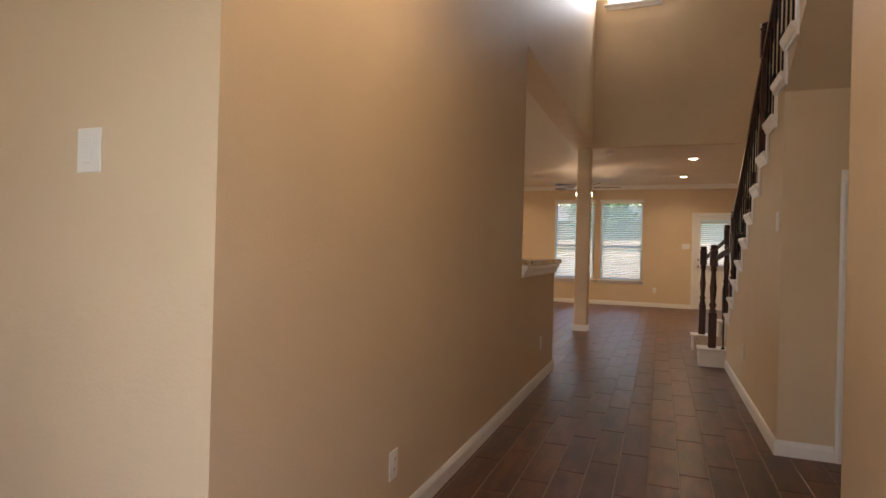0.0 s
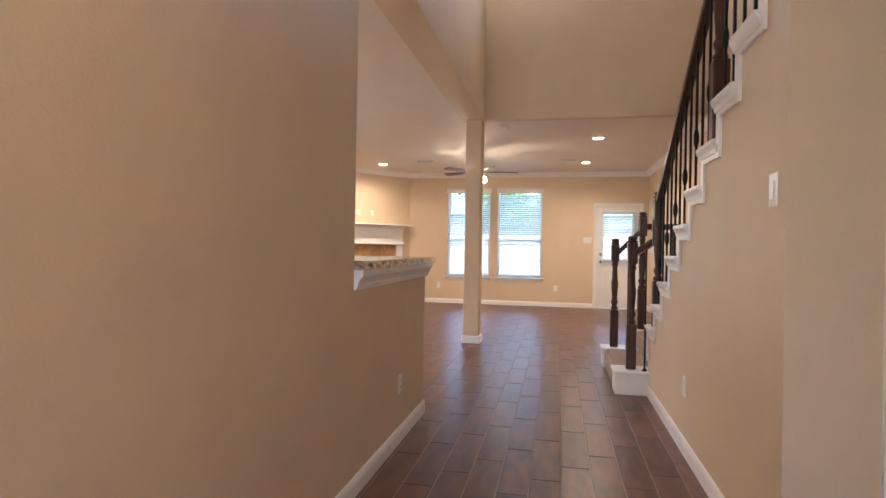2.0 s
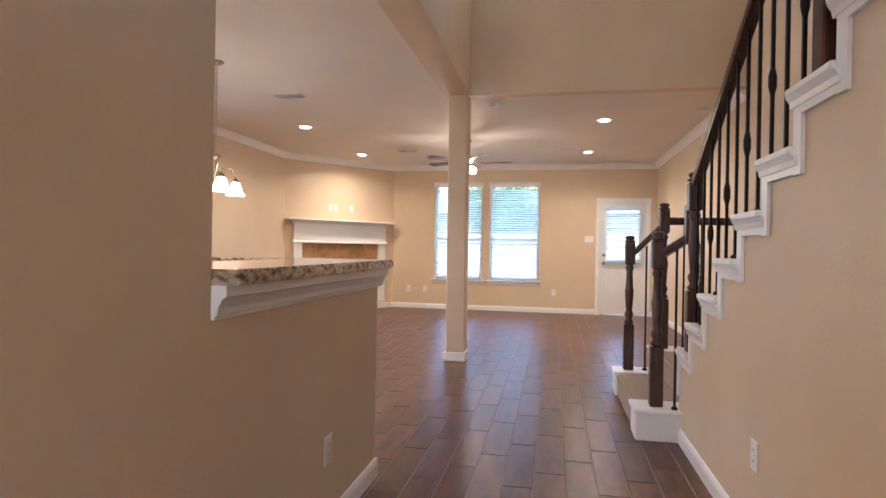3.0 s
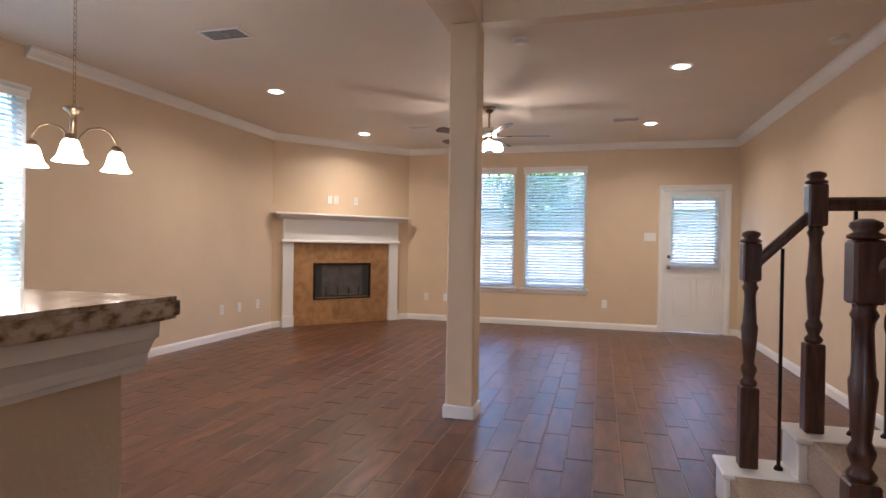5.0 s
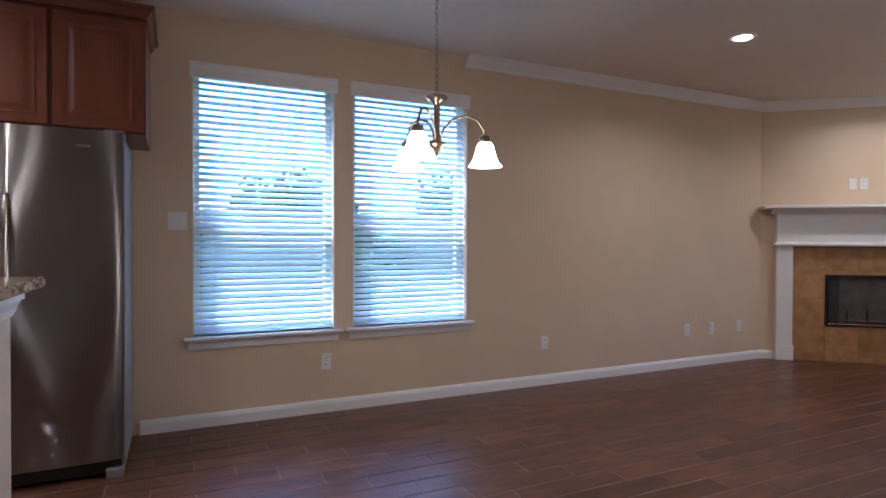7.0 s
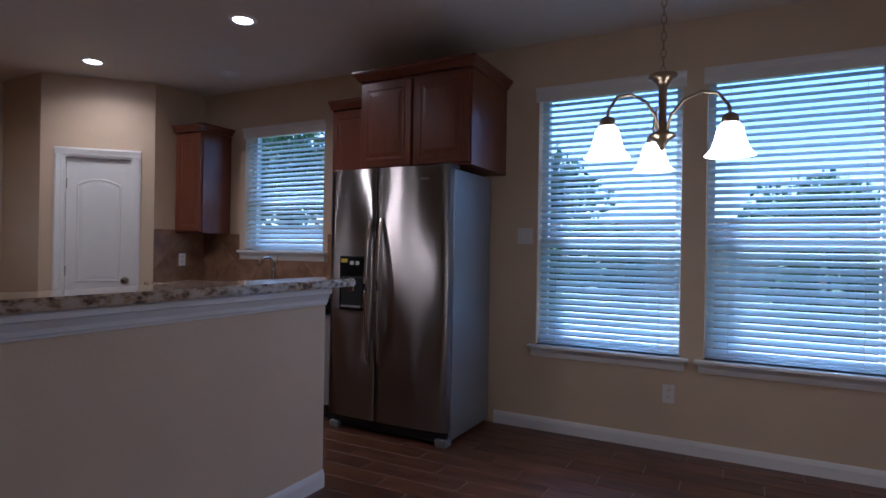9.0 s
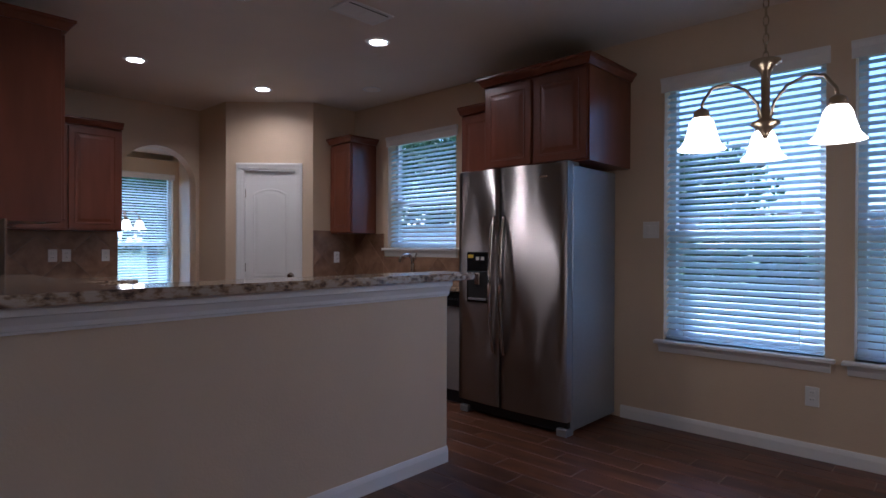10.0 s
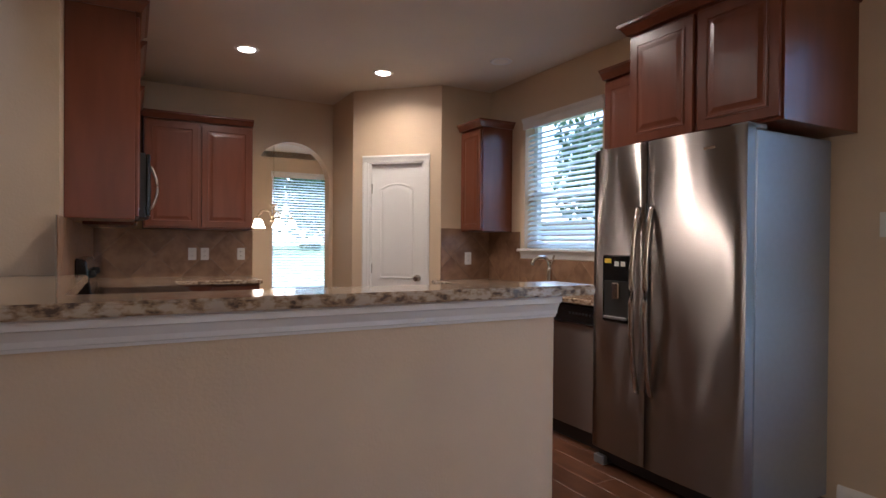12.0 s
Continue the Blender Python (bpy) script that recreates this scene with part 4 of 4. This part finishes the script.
mw = thing("microwave", "black and steel over-the-range microwave with curved handle", "microwave", FROM_E(2.59))
part("body", bbox(-0.378, 0.378, 0.004, 0.38, 1.40, 1.797, 0.005), black_matte, mw)
part("door", bbox(-0.378, 0.18, 0.381, 0.41, 1.41, 1.79, 0.006), steel, mw)
part("door_glass", bbox(-0.32, 0.12, 0.411, 0.414, 1.46, 1.74, 0.001), black, mw)
part("control_panel", bbox(0.185, 0.378, 0.381, 0.405, 1.41, 1.79, 0.006), black, mw)
part("handle", tube([(0.14, 0.41, 1.46)] + [(0.14, 0.425 + 0.03 * math.sin(math.pi * i / 8), 1.48 + 0.24 * i / 8) for i in range(9)] + [(0.14, 0.41, 1.74)], 0.009), nickel, mw)

sk = thing("sink_faucet", "brushed nickel single-lever kitchen faucet by the window", "faucet", pose(W + 0.10, 3.32, 0.922))
part("base", lathe([(0.03, 0), (0.03, 0.01), (0.022, 0.02), (0.02, 0.12), (0.018, 0.15)], 16), nickel, sk)
part("spout", tube([(0, 0, 0.14), (0.01, 0, 0.2), (0.05, 0, 0.235), (0.11, 0, 0.235), (0.16, 0, 0.205), (0.175, 0, 0.17)], 0.014), nickel, sk)
part("lever", tube([(0, 0, 0.15), (-0.02, 0.01, 0.2), (-0.03, 0.02, 0.25)], 0.008), nickel, sk)
snk = thing("sink", "stainless steel kitchen sink set in the worktop", "sink", pose(W + 0.34, 3.32, 0.922))
part("rim", boxes((-0.20, 0.20, -0.38, -0.36, 0, 0.004), (-0.20, 0.20, 0.36, 0.38, 0, 0.004), (-0.20, -0.18, -0.36, 0.36, 0, 0.004), (0.18, 0.20, -0.36, 0.36, 0, 0.004)), nickel, snk)
part("basin", boxes((-0.18, 0.18, -0.36, 0.36, 0.0005, 0.002)), steel_side, snk)


# ---------- chandeliers ----------
def chandelier(m, top, lit, arms=3, turn=0):
    """Origin at the hub's top; the chain runs up to top above it."""
    c = thing("chandelier", "antique nickel chandelier with bell-shaped frosted shades, lit", "chandelier", m, "chandeliers")
    part("stem", lathe([(0.012, 0.0), (0.05, -0.004), (0.052, -0.014), (0.03, -0.03), (0.016, -0.05), (0.014, -0.18), (0.02, -0.19), (0.016, -0.21), (0.045, -0.225), (0.05, -0.235), (0.025, -0.25), (0.012, -0.27), (0.006, -0.285)], 20), antique, c)
    part("canopy", lathe([(0.06, top), (0.06, top - 0.01), (0.03, top - 0.03), (0.01, top - 0.035)], 20), antique, c)
    n = int((top - 0.03) / 0.032)
    for i in range(n):
        z = 0.012 + i * 0.032
        a = 0 if i % 2 else math.pi / 2
        ring = [(0.009 * math.cos(t) * math.cos(a), 0.009 * math.cos(t) * math.sin(a), z + 0.02 * math.sin(t)) for t in [2 * math.pi * k / 10 for k in range(11)]]
        part("chain_link", tube(ring, 0.0022, 5), antique, c)
    for i in range(arms):
        a = radians(turn + 360 / arms * i)
        ux, uy = math.cos(a), math.sin(a)
        path = [(0.015, -0.23), (0.03, -0.16), (0.075, -0.11), (0.14, -0.09), (0.195, -0.105), (0.23, -0.155), (0.235, -0.185)]
        arm = part("arm", tube([(r * ux, r * uy, z) for r, z in path], 0.006), antique, c)
        at = (0.235 * ux, 0.235 * uy, -0.19)
        part("socket", lathe([(0.012, 0.01), (0.026, 0.0), (0.03, -0.03), (0.024, -0.032)], 16, at=at), antique, arm)
        sh = lathe([(0.030, -0.025), (0.042, -0.045), (0.050, -0.08), (0.062, -0.115), (0.082, -0.138), (0.079, -0.138), (0.059, -0.113), (0.045, -0.078), (0.02, -0.05)], 24, at=at)
        part("shade", sh, frost if lit[i % len(lit)] else frost_off, arm, "glowing bell shade" if lit[i % len(lit)] else "unlit bell shade")
        if lit[i % len(lit)]:
            lamp("bulb", "POINT", (at[0], at[1], at[2] - 0.19), SHADE, WARM, 0.05, c)
    return c


chandelier(pose(-2.87, 6.735, 1.92), CEIL - 1.92, (True,), 3, 75)
chandelier(pose(-3.12, -0.9, 1.78), CEIL - 1.78, (True,), 5, 20)

# ---------- ceiling fan ----------
fan = thing("ceiling_fan", "dark-bladed ceiling fan with lit glass shades", "ceiling fan", pose(-1.27, 10.45, CEIL - 0.10))
part("canopy", lathe([(0.07, 0.10), (0.07, 0.08), (0.03, 0.04), (0.012, 0.035), (0.012, -0.12)], 24), nickel, fan)
part("motor", lathe([(0.05, -0.12), (0.10, -0.135), (0.115, -0.16), (0.115, -0.20), (0.09, -0.225), (0.05, -0.235)], 28), nickel, fan)
for i in range(5):
    mm = pose(0, 0, -0.215, 0, 0, 72 * i + 10)
    b1 = bevelled(prism([(0.19, -0.05), (0.62, -0.068), (0.66, -0.04), (0.66, 0.04), (0.62, 0.068), (0.19, 0.05)], "z", -0.004, 0.004), 0.002)
    b1.transform(mm @ pose(0, 0, 0, 11, 0, 0))
    bl = part("blade", b1, dark_wood, fan, "dark wood blade")
    b2 = boxes((0.08, 0.25, -0.018, 0.018, -0.012, -0.005))
    b2.transform(mm)
    part("bracket", b2, nickel, bl)
part("light_fitter", lathe([(0.05, -0.235), (0.06, -0.25), (0.06, -0.28), (0.03, -0.29)], 20), nickel, fan)
for i in range(3):
    a = radians(120 * i + 40)
    at = (0.11 * math.cos(a), 0.11 * math.sin(a), -0.27)
    part("glass_shade", lathe([(0.02, 0.0), (0.045, -0.02), (0.06, -0.07), (0.055, -0.10), (0.02, -0.11)], 18, at=at), frost, fan, "glowing glass shade")
lamp("bulb", "POINT", (0, 0, -0.45), FAN, WARM, 0.08, fan)


# ---------- small fixtures ----------
def plate(m, w=0.072, kind="outlet", label="white wall outlet plate"):
    t = thing("wall_outlet" if kind == "outlet" else "light_switch", label, "outlet" if kind == "outlet" else "switch", m, "wall plates")
    part("plate", bbox(-w / 2, w / 2, 0.0005, 0.006, -0.058, 0.058, 0.002), plastic, t)
    if kind == "outlet":
        for z in (-0.021, 0.021):
            part("socket", bbox(-0.016, 0.016, 0.006, 0.0085, z - 0.015, z + 0.015, 0.002), plastic, t)
        for z in (-0.018, 0.024):
            for x in (-0.006, 0.006):
                part("slot", boxes((x - 0.0012, x + 0.0012, 0.0085, 0.0088, z - 0.005, z + 0.005)), black_matte, t)
    elif kind == "switch":
        n = max(1, round(w / 0.06))
        for i in range(n):
            x = (i - (n - 1) / 2) * 0.046
            part("rocker", bbox(x - 0.016, x + 0.016, 0.006, 0.010, -0.033, 0.033, 0.002), plastic, t)
    return t


ON_W, ON_N = (lambda y, z: pose(W, y, z, 0, 0, -90)), (lambda x, z: pose(x, N, z, 0, 0, 180))
plate(ON_W(5.63, 1.36), 0.115, "switch", "white double light switch plate")
for y in (6.60, 8.50, 10.20, 10.55, 10.95):
    plate(ON_W(y, 0.365))
for x in (-2.74, -2.42, 0.0):
    plate(ON_N(x, 0.37))
plate(ON_N(0.62, 1.36), 0.16, "switch", "white triple light switch plate")
for x, k in ((0.22, "blank"), (0.12, "outlet"), (-0.2, "outlet")):
    plate(fm @ pose(C + x, 0, 1.84), kind="outlet" if k == "outlet" else "blank", label="white wall plate above the mantel")
plate(pose(SX, 3.35, 1.375, 0, 0, 90), 0.072, "switch", "white light switch plate")
plate(pose(SX, 4.68, 0.38, 0, 0, 90))
plate(pose(HX, 4.45, 0.345, 0, 0, -90))
plate(pose(HX, 1.47, 0.29, 0, 0, -90))
plate(pose(-1.29, FY, 1.385, 0, 0, 180), 0.085, "switch", "white light switch plate")
for x in (-1.95, -2.06, -2.39):
    plate(pose(x, KS + 0.011, 1.14))
plate(pose(-4.24, Q[1] + 0.011, 1.12))
plate(pose(W + 0.011, 4.15, 1.12, 0, 0, -90), 0.115, "switch", "white double light switch plate")
plate(pose(-1.12, SOUTH, 1.36), 0.115, "switch", "white double light switch plate")


def vent(x, y, w, d, turn=0):
    t = thing("ceiling_vent", "white slatted ceiling air vent", "air vent", pose(x, y, CEIL, 0, 0, turn), "ceiling vents")
    part("frame", boxes((-w / 2, w / 2, -d / 2, -d / 2 + 0.022, -0.008, -0.0005), (-w / 2, w / 2, d / 2 - 0.022, d / 2, -0.008, -0.0005), (-w / 2, -w / 2 + 0.022, -d / 2 + 0.022, d / 2 - 0.022, -0.008, -0.0005), (w / 2 - 0.022, w / 2, -d / 2 + 0.022, d / 2 - 0.022, -0.008, -0.0005)), trim, t)
    part("backing", boxes((-w / 2 + 0.022, w / 2 - 0.022, -d / 2 + 0.022, d / 2 - 0.022, -0.002, -0.001)), black_matte, t)
    n = int((d - 0.05) / 0.018)
    for i in range(n):
        bm = boxes((-w / 2 + 0.022, w / 2 - 0.022, -0.006, 0.006, -0.0008, 0.0008))
        bm.transform(pose(0, -d / 2 + 0.034 + i * 0.018, -0.006, 35, 0, 0))
        part("slat", bm, trim, t)
    part("divider", boxes((-0.004, 0.004, -d / 2 + 0.022, d / 2 - 0.022, -0.0095, -0.008)), trim, t)


vent(-2.75, 7.86, 0.36, 0.21)
vent(0.20, 11.35, 0.32, 0.17)
vent(-2.36, 11.30, 0.32, 0.17)
vent(-2.85, 4.45, 0.36, 0.21)
for x, y in ((1.56, 8.93), (-0.65, 8.44)):
    t = thing("smoke_detector", "round white smoke detector on the ceiling", "smoke detector", pose(x, y, CEIL), "ceiling detectors")
    part("base", lathe([(0.065, 0), (0.068, -0.012), (0.06, -0.014)], 24), plastic, t)
    part("cover", lathe([(0.058, -0.014), (0.054, -0.034), (0.03, -0.042)], 24), plastic, t)

# ---------- outside ----------
structure("ground", boxes((-400, 400, -400, 400, -0.5, -0.16)), grass_mat, "green mown lawn around the house", "ground")
structure("patio", boxes((-2.5, 3, N + 0.17, N + 3.0, -0.16, -0.06)), concrete, "pale concrete patio behind the house", "patio")


def fence(p, q, h=1.85):
    m, length = along(p, q)
    f = thing("fence", "weathered cedar board fence", "fence", m @ pose(0, 0, -0.16))
    me = mesh_of("board", boxes((-0.068, 0.068, -0.01, 0.01, 0, h)), fence_mat)
    for i in range(int(length / 0.142)):
        part("board", me, fence_mat, f, m=Matrix.Translation((0.07 + i * 0.142, 0, 0.01 * math.sin(i * 3.1))))
    for z in (0.3, 1.5):
        part("rail", boxes((0, length, -0.05, -0.0105, z, z + 0.09)), fence_mat, f)


fence((W - 4.6, -3), (W - 4.6, 20))
fence((-9.0, 23), (9, 23))


def tree(x, y, h, r, seed):
    rnd = random.Random(seed)
    t = thing("tree", "leafy green tree beyond the fence", "tree", pose(x, y, -0.17), "garden trees")
    bm = bmesh.new()
    tube([(0, 0, 0), (0.05, 0.03, h * 0.3), (0, 0.08, h * 0.65)], 0.14, 8, bm)
    for k in range(6):
        a = k * 1.05 + seed
        z = h * (0.3 + 0.06 * k)
        tube([(0, 0, z), (r * 0.4 * math.cos(a), r * 0.4 * math.sin(a), z + h * 0.12), (r * 0.75 * math.cos(a), r * 0.75 * math.sin(a), z + h * 0.22)], 0.05, 6, bm)
    part("trunk", bm, bark, t)
    verts, faces = [], []
    for k in range(3200):
        u = rnd.random() * 2 * math.pi
        v = rnd.uniform(-1, 1)
        rr = r * rnd.random() ** 0.35 * (0.75 + 0.25 * math.sin(3 * u + seed) * math.cos(4 * v))
        c = Vector((rr * math.cos(u) * math.sqrt(1 - v * v), rr * math.sin(u) * math.sqrt(1 - v * v), h * 0.66 + rr * v * h * 0.42 / r))
        q = Euler((rnd.uniform(0, 6), rnd.uniform(0, 6), rnd.uniform(0, 6))).to_matrix()
        s = rnd.uniform(0.08, 0.17)
        i = len(verts)
        verts += [c + q @ Vector(p) * s for p in ((-1, 0, 0), (0, -0.5, 0.1), (1, 0, 0), (0, 0.5, 0.1))]
        faces.append((i, i + 1, i + 2, i + 3))
    me = bpy.data.meshes.new("crown")
    me.from_pydata(verts, [], faces)
    me.materials.append(leaf_mat)
    part("crown", me, leaf_mat, t)


for i, (x, y, h, r) in enumerate(((-15.5, 2.0, 4.2, 2.2), (-17.0, 8.6, 3.3, 2.2), (-16.2, 14.0, 3.6, 2.4), (-12.0, -3.5, 5.0, 2.0), (-7.9, 5.3, 1.7, 0.8), (-7.7, 7.9, 1.5, 0.8), (-2.6, 28, 6.0, 2.4), (-4.6, -10.5, 5.5, 2.0), (-6.5, -9.0, 4.0, 1.6))):
    tree(x, y, h, r, i + 3)


def house(x, y, w, d, h, turn):
    t = thing("house", "pale brick neighbouring house with grey roof", "house", pose(x, y, -0.17, 0, 0, turn))
    part("wall", walled("x", -d / 2, -d / 2 + 0.3, -w / 2, w / 2, 0, h, ((-2.5, -1.3, 1, 2.4), (1.2, 2.4, 1, 2.4))), brick_far, t)
    part("rear_wall", boxes((-w / 2, w / 2, -d / 2 + 0.301, d / 2, 0, h)), brick_far, t)
    part("roof", prism([(-d / 2 - 0.5, h), (d / 2 + 0.5, h), (0, h + 2.6)], "x", -w / 2 - 0.4, w / 2 + 0.4), roof_far, t)


house(1.0, 34, 16, 9, 3.0, 0)

# daylight standing in the openings of the front door and the high hall window
def day(m, w, h, energy):
    d = bpy.data.lights.new("daylight", "AREA")
    d.shape, d.size, d.size_y, d.energy, d.color = "RECTANGLE", w, h, energy, (0.86, 0.93, 1.0)
    o = new("daylight", d)
    o.matrix_world = m
day(pose(-0.42, SOUTH - 0.10, 1.2, 90, 0, 0), 0.5, 1.25, DAY_DOOR)
day(pose(-0.34, HEAD + 0.08, 5.07, -90, 0, 0), 0.66, 0.44, DAY_HIGH)


# ---------- floor tiles ----------
def tile_rows():
    """Plank tiles in running bond along y: centre and length of each."""
    out = []
    TW, TL, G = 0.152, 0.608, 0.005
    i = 0
    x = W
    while x < E:
        y = DS + (i % 3) * TL / 3 - TL
        while y < N:
            a, b, c, d = max(y, DS) + G / 2, min(y + TL, N) - G / 2, x + G / 2, min(x + TW, E) - G / 2
            if b - a > 0.05 and d - c > 0.02:
                out.append((c, d, a, b))
            y += TL
        x += TW
        i += 1
    return out


def tile_box(bm, x0, x1, y0, y1):
    z0, z1, e = -0.006, 0.0, 0.002
    lo = [bm.verts.new(p) for p in ((x0, y0, z0), (x1, y0, z0), (x1, y1, z0), (x0, y1, z0))]
    hi = [bm.verts.new(p) for p in ((x0, y0, z1 - e), (x1, y0, z1 - e), (x1, y1, z1 - e), (x0, y1, z1 - e))]
    tp = [bm.verts.new(p) for p in ((x0 + e, y0 + e, z1), (x1 - e, y0 + e, z1), (x1 - e, y1 - e, z1), (x0 + e, y1 - e, z1))]
    for a, b in ((lo, hi), (hi, tp)):
        for i in range(4):
            bm.faces.new((a[i], a[(i + 1) % 4], b[(i + 1) % 4], b[i]))
    bm.faces.new(tp)


floor_ob = bpy.data.objects["floor"]
_rest, _memo, _count = bmesh.new(), {}, 0
_all = sorted(tile_rows(), key=lambda r: abs((r[0] + r[1]) / 2 + 0.2) * 1.3 + abs((r[2] + r[3]) / 2 - 6.0))
for x0, x1, y0, y1 in _all:
    if _count < 300:
        key = (round(x1 - x0, 3), round(y1 - y0, 3))
        if key not in _memo:
            bm = bmesh.new()
            tile_box(bm, -key[0] / 2, key[0] / 2, -key[1] / 2, key[1] / 2)
            _memo[key] = mesh_of("plank_tile", bm, tile)
        part("plank_tile", _memo[key], tile, floor_ob, m=Matrix.Translation(((x0 + x1) / 2, (y0 + y1) / 2, 0)))
        _count += 1
    else:
        tile_box(_rest, x0, x1, y0, y1)
tagged(part("plank_tiles", _rest, tile, floor_ob), kind="stuff")
